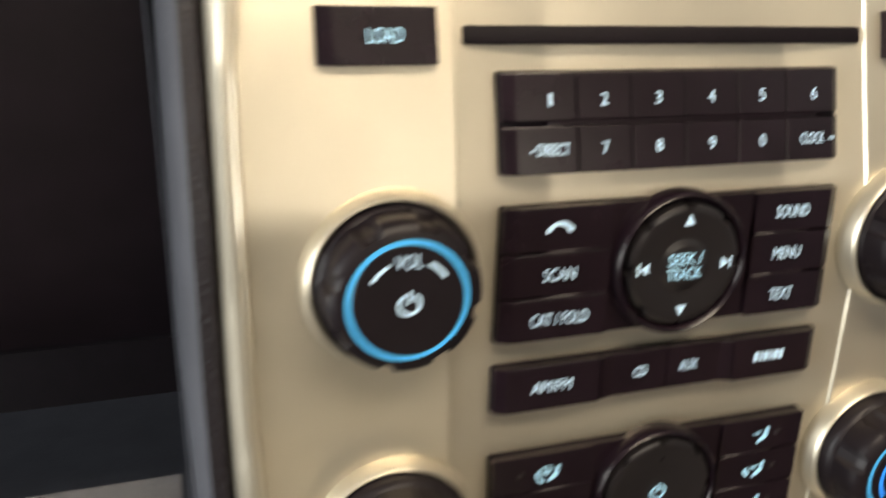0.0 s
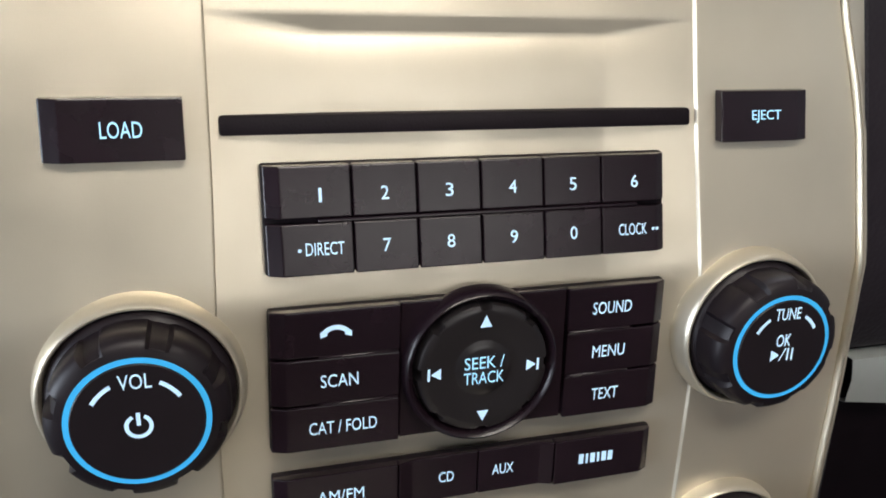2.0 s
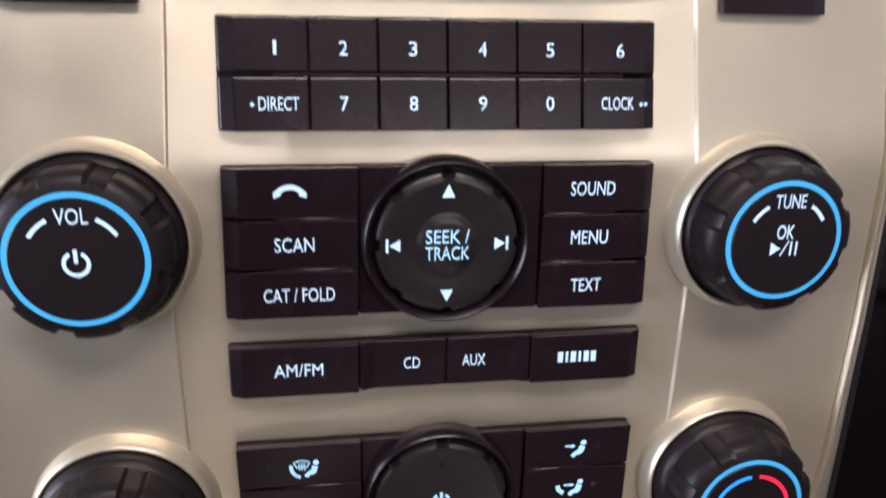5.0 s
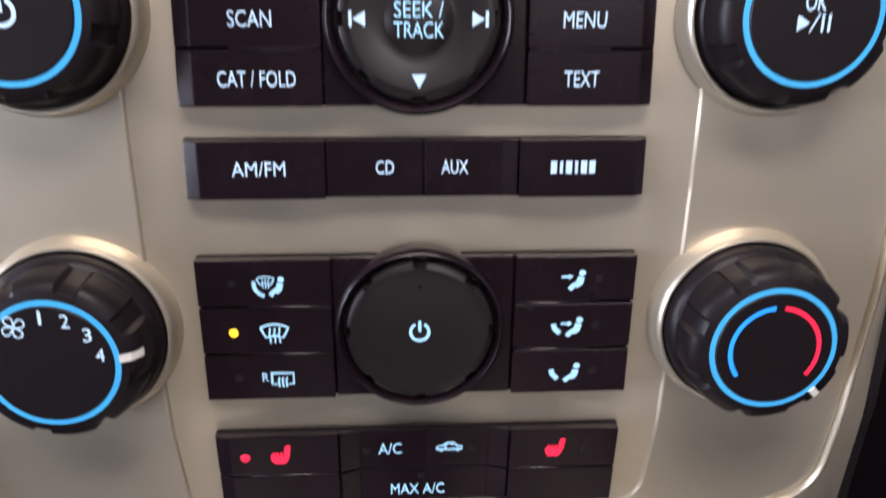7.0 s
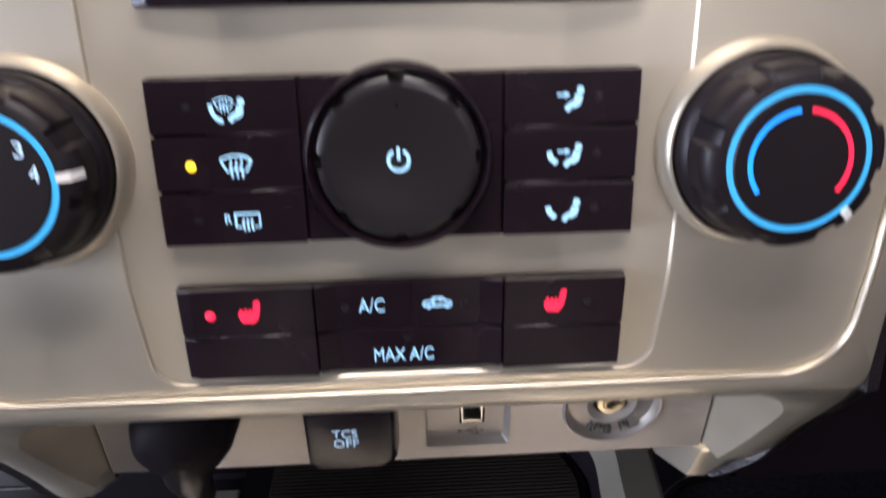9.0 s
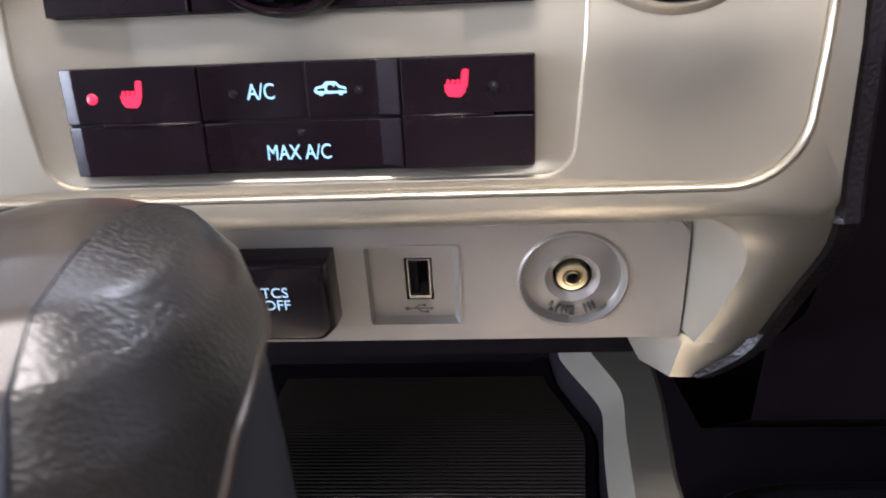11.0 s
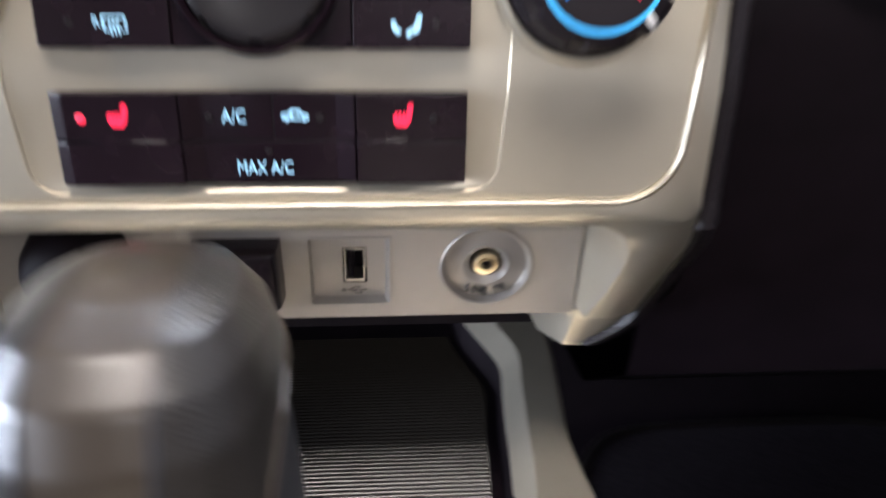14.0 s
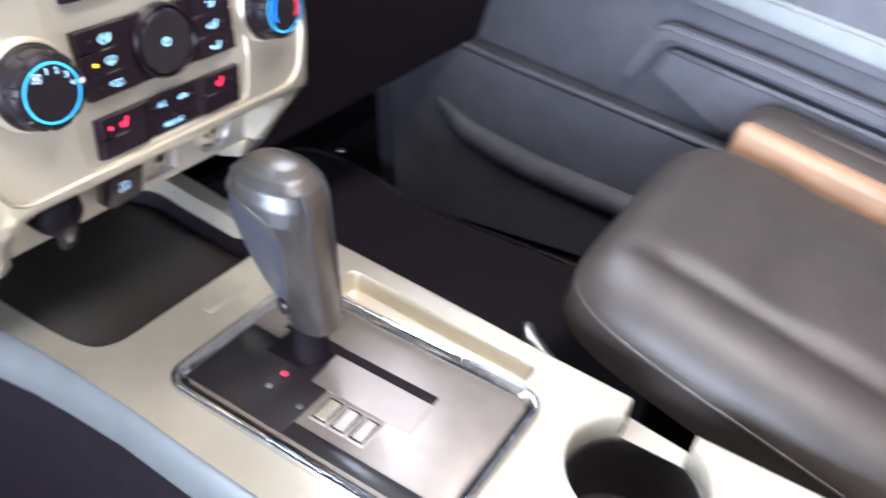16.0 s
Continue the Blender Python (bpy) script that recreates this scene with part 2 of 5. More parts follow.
def ribbon(points, w, y, bm=None, thick=0.0002):
    """A flat stroke in the x-z plane through points, w wide, at depth y (all metres)."""
    bm = bm or bmesh.new()
    p = [Vector((x, z)) for x, z in points]
    left, right = [], []
    for i in range(len(p)):
        d = p[min(i + 1, len(p) - 1)] - p[max(i - 1, 0)]
        d.normalize()
        n = Vector((-d.y, d.x)) * w / 2
        left.append(p[i] + n)
        right.append(p[i] - n)
    a = [bm.verts.new((q.x, y, q.y)) for q in left]
    b = [bm.verts.new((q.x, y, q.y)) for q in right]
    for i in range(len(p) - 1):
        bm.faces.new((a[i], a[i + 1], b[i + 1], b[i]))
    return bm


def blob(points, y, bm=None):
    bm = bm or bmesh.new()
    bm.faces.new([bm.verts.new((x, y, z)) for x, z in points])
    return bm


def dot(x, z, r, y, bm=None, sx=1.0, n=16):
    return blob([(x + sx * r * math.cos(2 * math.pi * k / n), z + r * math.sin(2 * math.pi * k / n)) for k in range(n)], y, bm)


def lettering(text, x, z, w, h, y, material, parent, name="lettering", depth=0.00006, face=False):
    """Flat letters facing the cabin, centred at (x, z), w wide and h high."""
    cu = bpy.data.curves.new(name, "FONT")
    cu.body, cu.align_x, cu.align_y, cu.extrude, cu.resolution_u = text, "CENTER", "CENTER", 0.004, 3
    tmp = bpy.data.objects.new(name, cu)
    scene.collection.objects.link(tmp)
    bpy.context.view_layer.update()
    me = bpy.data.meshes.new_from_object(tmp.evaluated_get(bpy.context.evaluated_depsgraph_get()))
    bpy.data.objects.remove(tmp)
    bpy.data.curves.remove(cu)
    xs = [v.co.x for v in me.vertices]
    ys = [v.co.y for v in me.vertices]
    sx, sy = w / (max(xs) - min(xs)), h / (max(ys) - min(ys))
    cx, cy = (max(xs) + min(xs)) / 2, (max(ys) + min(ys)) / 2
    for v in me.vertices:
        px, py, pz = v.co
        v.co = (x + (px - cx) * sx, y - (depth if pz > 0 else -depth), z + (py - cy) * sy)
        if face:
            v.co.y += bow(v.co.z) - bow(z)
    me.materials.clear()
    me.materials.append(material)
    me.name = name
    ob = new(name, me)
    ob.parent = parent
    return ob


def lerp_table(table, z):
    if z <= table[0][0]:
        return table[0][1]
    for (z0, a), (z1, b) in zip(table, table[1:]):
        if z <= z1:
            return a + (b - a) * (z - z0) / (z1 - z0)
    return table[-1][1]


def ushape(table, bottom, r, y, top=0.262, side=46, arc=10, low=24):
    """A U of points open at the top: down the left edge, round the foot and up the right edge."""
    half = []
    for i in range(side):
        z = top + (bottom + r - top) * i / side
        half.append((lerp_table(table, z), z))
    w = lerp_table(table, bottom + r)
    for i in range(arc + 1):
        a = math.pi / 2 * i / arc
        half.append((w - r + r * math.cos(a), bottom + r - r * math.sin(a)))
    mid = [(x, bottom) for x in np.linspace(w - r, -(w - r), low + 2)[1:-1]]
    pts = [(-x, z) for x, z in half] + [(-x, z) for x, z in mid] + half[::-1]
    return [(x, y + bow(z), z) for x, z in pts]


def grown(table, d):
    return [(z, w + d) for z, w in table]


INSERT = [(-0.009, 0.0650), (0.02, 0.0674), (0.075, 0.0697), (0.11, 0.0702), (0.18, 0.0678), (0.28, 0.0665)]
FACE = [(-0.0115, 0.1178), (0.0, 0.1184), (0.03, 0.1208), (0.06, 0.1240), (0.10, 0.1252), (0.16, 0.1252), (0.19, 0.1243), (0.205, 0.1222), (0.2215, 0.1188), (0.28, 0.112)]
FRAME = [(-0.022, 0.1302), (0.0, 0.1305), (0.03, 0.1308), (0.06, 0.1314), (0.10, 0.1316), (0.20, 0.1304), (0.28, 0.128)]

# ---- centre stack ----
stack = thing("center_stack", "champagne silver centre stack fascia with recessed insert and bright edge bead", "dashboard panel", STACK)


def scoop(x, z):
    """Depth of the hollow above the disc slot."""
    ax = abs(x)
    side = max(0.0, min(1.0, (ax - 0.0405) / 0.026))
    ledge = 0.2172 + 0.0046 * side
    if z > ledge:
        k = 1 - min(1.0, (z - ledge) / (0.2222 - ledge + 1e-5))
    else:
        k = max(0.0, min(1.0, (z - 0.199) / (ledge - 0.199)))
    return 0.0018 * k * (1 - side)


def fade(z0, z1, z):
    k = max(0.0, min(1.0, (z0 - z) / (z0 - z1)))
    return k * k * (3 - 2 * k)


rows = []
zs = sorted(set([-0.0088 + 0.008 * (1 - math.cos(math.pi / 2 * i / 8)) for i in range(9)] + list(np.linspace(0.0, 0.195, 40)) + list(np.linspace(0.2, 0.226, 34)) + [0.24, 0.262]))
for z in zs:
    w = lerp_table(INSERT, max(z, -0.0008))
    if z < -0.0008:
        w = w - 0.008 + math.sqrt(max(0.0, 0.008 ** 2 - (-0.0008 - z) ** 2))
    row = []
    for x in [w * k for k in np.linspace(-1, -0.65, 7)] + [-0.0405, -0.0399] + list(np.linspace(-0.037, 0.037, 25)) + [0.0399, 0.0405] + [w * k for k in np.linspace(0.65, 1, 7)]:
        hollow = 0.0034 * min(1.0, max(0.0, (w - abs(x)) / (w - 0.0402))) * fade(0.216, 0.186, z) * max(0.0, min(1.0, (z + 0.0085) / 0.003))
        row.append((x, 0.003 + bow(z) + scoop(x, z) + hollow, z))
    rows.append(row)
part("center_insert", loft(rows), SILVER, stack)
bands = [ushape(INSERT, -0.0088, 0.008, 0.003), ushape(grown(INSERT, 0.0002), -0.0090, 0.0082, 0.0026), ushape(grown(INSERT, 0.0005), -0.0093, 0.0085, 0.0021), ushape(grown(INSERT, 0.0009), -0.0097, 0.0088, 0.0020)]
part("insert_edge", loft(bands), SILVER, stack)
face_rows = [ushape(grown(INSERT, 0.0009), -0.0097, 0.0088, 0.0020)]
for k in (0.25, 0.5, 0.75, 1.0):
    tab = [(z, lerp_table(INSERT, z) + 0.0009 + k * (lerp_table(FACE, z) - lerp_table(INSERT, z) - 0.0009)) for z in np.linspace(-0.0115, 0.28, 30)]
    face_rows.append(ushape(tab, -0.0097 - 0.0018 * k, 0.0088 + 0.0085 * k, 0.0020 + 0.0004 * k))
part("side_panel", loft(face_rows), SILVER, stack)
bead = [ushape(grown(FACE, d), -0.0115 - 1.04 * d, 0.0173 + 0.7 * d, y) for d, y in ((0, 0.0024), (0.0002, 0.0031), (0.0005, 0.0031), (0.00065, 0.0013), (0.0009, 0.0008), (0.0013, 0.0006), (0.0016, 0.0009), (0.0018, 0.0025), (0.0021, 0.0025), (0.0024, 0.0013))]
part("edge_bead", loft(bead), SILVER, stack, "bright raised bead round the fascia")
outer = [ushape(grown(FACE, 0.0024), -0.0140, 0.019, 0.0013), ushape(grown(FACE, 0.0036), -0.0165, 0.0195, 0.0015),
         ushape(grown(FRAME, -0.0012), -0.0200, 0.008, 0.0038), ushape(FRAME, -0.0216, 0.005, 0.0065), ushape(grown(FRAME, 0.0005), -0.0230, 0.004, 0.012), ushape(grown(FRAME, 0.0005), -0.0285, 0.004, 0.046)]
part("outer_frame", loft(outer), SILVER, stack)

# arms that carry the frame down to the console on both sides of the socket strip
ARM = [(-0.012, 0.128, 0.006, 0.1345, 0.010), (-0.0205, 0.097, 0.0095, 0.1306, 0.014), (-0.0235, 0.1035, 0.012, 0.1316, 0.0165), (-0.027, 0.1082, 0.0148, 0.1324, 0.0200),
       (-0.032, 0.1110, 0.018, 0.1329, 0.0240), (-0.038, 0.1124, 0.024, 0.1325, 0.0295), (-0.046, 0.1118, 0.031, 0.1312, 0.0370), (-0.057, 0.1098, 0.040, 0.1286, 0.0455), (-0.0677, 0.1062, 0.049, 0.1260, 0.0530)]
ARM_FINE = spline(ARM[1:], 44)
for side in (-1, 1):
    ARM_SIDE = ARM_FINE if side > 0 else ARM_FINE + [(-0.0715, 0.1085, 0.0515, 0.1256, 0.0555), (-0.0745, 0.1098, 0.054, 0.1260, 0.0585), (-0.0755, 0.1100, 0.075, 0.1260, 0.080)]
    rows = []
    for z, xi, yi, xo, yo in ARM_SIDE:
        rows.append([(side * (xi + (xo - xi) * k), yi + (yo - yi) * k - 0.003 * math.sin(math.pi * k), z) for k in np.linspace(0, 1, 9)] + [(side * (xo + 0.0012), yo + 0.005, z), (side * (xo + 0.001), yo + 0.03, z)])
    part("arm", loft(rows), SILVER, stack)
    rows = []
    for z, xi, yi, xo, yo in ARM_SIDE:
        ys = 0.0485 + 0.305 * (-0.0295 - z)
        rows.append([(side * (xi + (0.1050 - xi) * k ** 1.4), yi + (max(ys, yi + 0.002) + 0.0015 - yi) * k, z) for k in np.linspace(0, 1, 8)])
    part("arm_pocket", loft(rows), SILVER, stack)
# skirt under the passenger-side arm, parted from it by a fine gap
rows = []
for k in list(np.linspace(0, 1, 8)) + [1.25]:
    fold = 0.020 * max(0.0, k - 1) / 0.25
    x0, x1, z = 0.0875 + 0.0083 * k, 0.1270 - 0.0115 * k ** 1.6, -0.0690 - 0.0170 * min(k, 1.0) - 0.04 * fold
    mid, dy = 0.1065 - 0.0035 * k, 0.006 * k + fold
    rows.append([(x0, 0.076 + dy, z), (0.5 * (x0 + mid), 0.068 + dy, z), (mid, 0.0600 + dy, z), (0.5 * (mid + x1), 0.0592 + dy, z), (x1, 0.0615 + dy, z), (x1 + 0.001, 0.066 + dy, z), (x1 + 0.001, 0.090 + dy, z)])
part("lower_skirt", loft(rows), SILVER, stack)
pad_rows = [ushape(grown(FRAME, d), -0.0270, 0.003, y) for d, y in ((0.0009, 0.0125), (0.0028, 0.0098), (0.0070, 0.0108), (0.0112, 0.018), (0.0132, 0.036), (0.0136, 0.090))]
flank_rows = [ushape(grown(FRAME, d), -0.0270, 0.003, y) for d, y in ((0.0070, 0.0112), (0.0100, 0.0160), (0.0125, 0.030), (0.0150, 0.090))]
PAD_END = [(-0.0745, 0.09, 0.05, 0.1222, 0.0560), (-0.0805, 0.09, 0.05, 0.1155, 0.0590), (-0.0850, 0.09, 0.05, 0.1090, 0.0620)]
for side in (-1, 1):
    rows = [row[:48] if side < 0 else row[-48:] for row in pad_rows]
    part("side_pad", loft(rows[:3] if side < 0 else rows), SOFT, stack, "grained black soft trim beside the fascia")
    arm_pad = []
    for z, xi, yi, xo, yo in spline(ARM[1:] + PAD_END, 52):
        arm_pad.append([(side * (xo + dx), yo + dy, z + dz) for dx, dy, dz in ((0.0006, 0.004, 0), (0.0024, 0.0011, -0.0005), (0.0066, 0.0021, -0.001), (0.0108, 0.0093, -0.002), (0.0128, 0.027, -0.003), (0.0132, 0.080, -0.003))])
    part("lower_side_pad", loft([row[:3] for row in arm_pad] if side < 0 else arm_pad), SOFT, stack)
    if side < 0:
        part("side_flank", loft([row[:48] for row in flank_rows]), FLANK, stack, "grey vinyl flank on the driver side")
        part("lower_side_flank", loft([row[2:] for row in arm_pad]), FLANK, stack, "grey vinyl flank on the driver side")


def escutcheon(x, z):
    prof = [(0.0253, 0.004), (0.0252, 0.0008), (0.0249, -0.0002), (0.0245, -0.0020), (0.0241, -0.0031), (0.0236, -0.0036), (0.0231, -0.0036), (0.0227, -0.0030), (0.0225, 0.004)]
    part("escutcheon", lathe(prof), SILVER, stack, at=pose(x, bow(z) + 0.0005, z))


for kx, kz in ((-0.0875, 0.1322), (0.0875, 0.1320), (-0.0875, 0.0522), (0.0875, 0.0522)):
    escutcheon(kx, kz)


# ---- rotary knobs ----
def knob(parent, x, z, pointer=None, sink=0.0):
    def flute(a, r, y):
        if -0.0165 < y < -0.0055 and r > 0.0164:
            k = (a * 8 / (2 * math.pi) + 0.5) % 1.0
            notch = 1.0 if k < 0.26 else 0.0
            return r - 0.0016 * notch * min(1.0, (-0.0055 - y) / 0.003)
        return r
    prof = [(0.0235, 0.003), (0.0235, -0.0040), (0.0231, -0.0052), (0.0224, -0.0060), (0.0220, -0.0064), (0.0220, -0.0125), (0.0216, -0.0150), (0.0205, -0.0164), (0.0190, -0.0172), (0.0171, -0.0176),
            (0.0171, -0.0171), (0.0156, -0.0171), (0.0156, -0.0178), (0.0153, -0.0181), (0.0, -0.0181)]
    prof = [(0.95 * r, y) for r, y in prof]
    body = part("knob", lathe(prof, 128, flute), KNOB_BLACK, parent, at=pose(x, bow(z) + sink, z))
    part("light_ring", annulus(0.01485, 0.01615, -0.0176, thick=0.0006), RING, body, "glowing blue ring")
    if pointer is not None:
        a = radians(pointer)
        c, s = math.cos(a), math.sin(a)
        bm = bmesh.new()
        for r0, r1, y0, y1, w in ((0.0161, 0.0188, -0.01815, -0.01745, 0.00095), (0.0188, 0.0207, -0.01745, -0.0150, 0.00095)):
            q = [(r0, y0, -w), (r1, y1, -w), (r1, y1, w), (r0, y0, w)]
            top = [bm.verts.new((r * c - t * s, y, r * s + t * c)) for r, y, t in q]
            bot = [bm.verts.new((r * c - t * s, y + 0.0022, r * s + t * c)) for r, y, t in q]
            bm.faces.new(top)
            for i in range(4):
                bm.faces.new((top[i], bot[i], bot[(i + 1) % 4], top[(i + 1) % 4]))
        part("pointer", bm, PALE, body, "white pointer mark")
    return body


def arc_pts(r, a0, a1, n=14, cx=0.0, cz=0.0):
    return [(cx + r * math.cos(radians(a0 + (a1 - a0) * k / n)), cz + r * math.sin(radians(a0 + (a1 - a0) * k / n))) for k in range(n + 1)]


def power_icon(x, z, r, y, parent, material=None):
    bm = ribbon(arc_pts(r, 62, -242, 28, x, z), r * 0.34, y)
    ribbon([(x, z + r * 0.05), (x, z + r * 1.28)], r * 0.34, y, bm)
    part("power_symbol", bm, material or WHITE_L, parent, smooth=False)


# ---- radio ----
radio = thing("car_radio", "black car radio keys with ice-blue backlit legends set in the fascia", "car radio", STACK)
FRONT = -0.0004


def keycap(parent, profile, z0, z1, name="button", material=None, bevel=0.00035):
    return part(name, warp(prism(profile, z0, z1, bevel)), material or BLACK, parent, smooth=False)


def flat_key(parent, x0, x1, z0, z1, y=FRONT, left=0.0, right=0.0, name="button"):
    """left, right: how wide the slanted facet at that end is."""
    prof = [(x0, y + 0.0015 if left else y)]
    if left:
        prof.append((x0 + left, y))
    if right:
        prof.append((x1 - right, y))
    prof.append((x1, y + 0.0015 if right else y))
    return keycap(parent, prof, z0, z1, name)


def hollow_key(parent, x0, x1, z0, z1, y=FRONT, dip=0.0013, ramp=0.004, open_left=False, open_right=False, name="button"):
    """A key whose front lies deeper than its slanted ends."""
    prof = []
    prof += [(x0, y + dip)] if open_left else [(x0, y), (x0 + ramp, y + dip)]
    prof += [(x1, y + dip)] if open_right else [(x1 - ramp, y + dip), (x1, y)]
    return keycap(parent, prof, z0, z1, name)


def back_plate(parent, x, z0, z1):
    part("backing", warp(box(-x, x, 0.0020, 0.0045, z0, z1, 0.0006)), DARK, parent)


def ridge(parent, x0, x1, z):
    part("ridge", warp(box(x0, x1, FRONT - 0.0004, FRONT + 0.003, z - 0.00045, z + 0.00045, 0.0003, 1)), BLACK, parent)


G = 0.00022  # half a gap between keys
# load, eject, slot
k = flat_key(radio, -0.1050, -0.0735, 0.1882, 0.2026, -0.0012, left=0.0042, name="load_button")
lettering("LOAD", -0.0874, 0.1955, 0.0093, 0.0038, bow(0.1955) - 0.00135, ICE, k, face=True)
k = flat_key(radio, 0.0741, 0.1043, 0.1884, 0.2027, -0.0012, right=0.0042, name="eject_button")
lettering("EJECT", 0.0892, 0.1955, 0.0100, 0.0036, bow(0.1955) - 0.00135, ICE, k, face=True)
part("disc_slot", warp(box(-0.0655, 0.0655, 0.0015, 0.012, 0.1930, 0.1978, 0.0008)), DARK, radio, "dark disc slot")
# number keys
back_plate(radio, 0.0564, 0.1586, 0.1860)
cols = [-0.0562, -0.0341, -0.0170, 0.0005, 0.0185, 0.0358, 0.0562]
for row, (z0, z1, legends) in enumerate(((0.1730, 0.1858, "1 2 3 4 5 6"), (0.1588, 0.1716, "DIRECT 7 8 9 0 CLOCK"))):
    for i, word in enumerate(legends.split()):
        x0, x1 = cols[i] + G, cols[i + 1] - G
        k = flat_key(radio, x0, x1, z0, z1, left=0.0038 if i == 0 else 0, right=0.0030 if i == 5 else 0)
        zc = (z0 + z1) / 2 + (0.0002 if row else -0.0008)
        y = bow(zc) + FRONT - 0.00012
        xc = (x0 + x1) / 2 + (0.003 if i == 0 else 0)
        if len(word) == 1:
            lettering(word, xc, zc, 0.0008 if word == "1" else 0.0021, 0.0034, y, WHITE_L, k, face=True)
        else:
            s = -1 if word == "DIRECT" else 1
            lettering(word, xc + 0.0006 * s * -1, zc, 0.0098 if s < 0 else 0.0088, 0.0032, y, WHITE_L, k, face=True)
            bm = dot(xc + s * 0.0058, zc - 0.0002, 0.0005, y - 0.0001)
            if s > 0:
                dot(xc + s * 0.0070, zc - 0.0002, 0.0005, y - 0.0001, bm)
            part("mark", bm, WHITE_L, k, smooth=False)
ridge(radio, -0.043, 0.047, 0.1723)
# middle block with the round cursor pad
back_plate(radio, 0.0566, 0.1096, 0.1501)
rows3 = [(0.1372, 0.1499), (0.1236, 0.1364), (0.1098, 0.1228)]
for i, (z0, z1) in enumerate(rows3):
    k = flat_key(radio, -0.0564, -0.0226, z0, z1, left=0.0040)
    zc = (z0 + z1) / 2
    y = FRONT - 0.00012
    if i == 0:
        bm = ribbon(arc_pts(0.0042, 150, 30, 10, -0.0397, zc - 0.0026), 0.0013, y)
        blob([(-0.0438, zc - 0.0012), (-0.0419, zc - 0.0006), (-0.0423, zc + 0.0008), (-0.0438, zc + 0.0004)], y - 0.00003, bm)
        blob([(-0.0356, zc - 0.0012), (-0.0356, zc + 0.0004), (-0.0371, zc + 0.0008), (-0.0375, zc - 0.0006)], y - 0.00003, bm)
        part("handset_symbol", bm, WHITE_L, k, smooth=False)
    else:
        lettering(("", "SCAN", "CAT / FOLD")[i], -0.0390 if i == 1 else -0.0382, zc, (0, 0.0100, 0.0183)[i], 0.0037, y, WHITE_L, k, face=True)
    k = flat_key(radio, 0.0258, 0.0564, z0, z1, right=0.0034)
    lettering(("SOUND", "MENU", "TEXT")[i], 0.0394, zc, (0.0122, 0.0103, 0.0085)[i], 0.0037, y, WHITE_L, k, face=True)
for z in (0.1368, 0.1232):
    ridge(radio, -0.0440, -0.0228, z)
    ridge(radio, 0.0262, 0.0458, z)
flat_key(radio, -0.0222, 0.0254, 0.1098, 0.1499, FRONT + 0.0012, name="pad_surround")


def round_pad(parent, z, disc, name, dished=False):
    disc += 0.0008
    lip_in = disc + 0.0007
    ring = [(0.0223, 0.003), (0.0223, -0.0018), (0.0218, -0.0032), (0.0212, -0.0036), (lip_in + 0.0004, -0.0026), (lip_in, -0.0008), (lip_in, 0.003)]
    part("pad_ring", lathe(ring, 96), BLACK, parent, at=pose(0, bow(z), z))

    def notch(a, r, y):
        if r > disc - 0.0006 and y < -0.0012:
            k = (a * 8 / (2 * math.pi) + 0.5) % 1.0
            if 0.42 < k < 0.58:
                return r - 0.0013
        return r
    prof = [(disc, 0.002), (disc, -0.0022), (disc - 0.0004, -0.0034), (disc - 0.0014, -0.0040), (disc - 0.003, -0.0040), (0.0105, -0.0033), (0.0085, -0.0030), (0.0078, -0.0031), (0.0072, -0.0036), (0.005, -0.0038), (0.0, -0.0038)]
    if dished:
        prof = prof[:5] + [(0.0120, -0.0035), (0.0080, -0.0031), (0.0040, -0.0028), (0.0, -0.0027)]
    return part(name, lathe(prof, 128, notch), GLOSS, parent, at=pose(0, bow(z), z))


pad = round_pad(radio, 0.1302, 0.0181, "cursor_pad")
y = -0.0041
for a in (0, 90, 180, 270):
    c, s = round(math.cos(radians(a))), round(math.sin(radians(a)))
    half = 0.0017
    if s:
        bm = blob([(0, s * (0.0160 if s > 0 else 0.0158)), (-half, s * 0.0125), (half, s * 0.0125)], y)
    else:
        bm = blob([(c * 0.0152, 0), (c * 0.0123, 0.0017), (c * 0.0123, -0.0017)], y)
        ribbon([(c * 0.0157, 0.0018), (c * 0.0157, -0.0018)], 0.0007, y, bm)
    part("arrow", bm, WHITE_L, pad, smooth=False)
lettering("SEEK /", 0.0, 0.0021, 0.0114, 0.0036, -0.0041, ICE, pad)
lettering("TRACK", 0.0, -0.0024, 0.0116, 0.0036, -0.0041, ICE, pad)
# source row
back_plate(radio, 0.0580, 0.0867, 0.1017)
k = flat_key(radio, -0.0577, -0.0230 - G, 0.0869, 0.1015, left=0.0036)
lettering("AM/FM", -0.0392, 0.0946, 0.0130, 0.0036, FRONT - 0.00012, WHITE_L, k, face=True)
k = hollow_key(radio, -0.0230 + G, 0.0012 - G, 0.0873, 0.1015, open_right=True)
lettering("CD", -0.0084, 0.0946, 0.0045, 0.0034, FRONT + 0.0013 - 0.00012, WHITE_L, k, face=True)
k = hollow_key(radio, 0.0012 + G, 0.0250 - G, 0.0873, 0.1015, open_left=True)
lettering("AUX", 0.0090, 0.0946, 0.0066, 0.0034, FRONT + 0.0013 - 0.00012, WHITE_L, k, face=True)
k = flat_key(radio, 0.0250 + G, 0.0576, 0.0869, 0.1015, right=0.003)
bm = bmesh.new()
for i in range(6):
    w = 0.0007 if i in (1, 3) else 0.0015
    xc = (0.0337, 0.0356, 0.0375, 0.0394, 0.0413, 0.0434)[i]
    box(xc - w / 2, xc + w / 2, FRONT - 0.00012, FRONT, 0.0930, 0.0962, bm=bm)
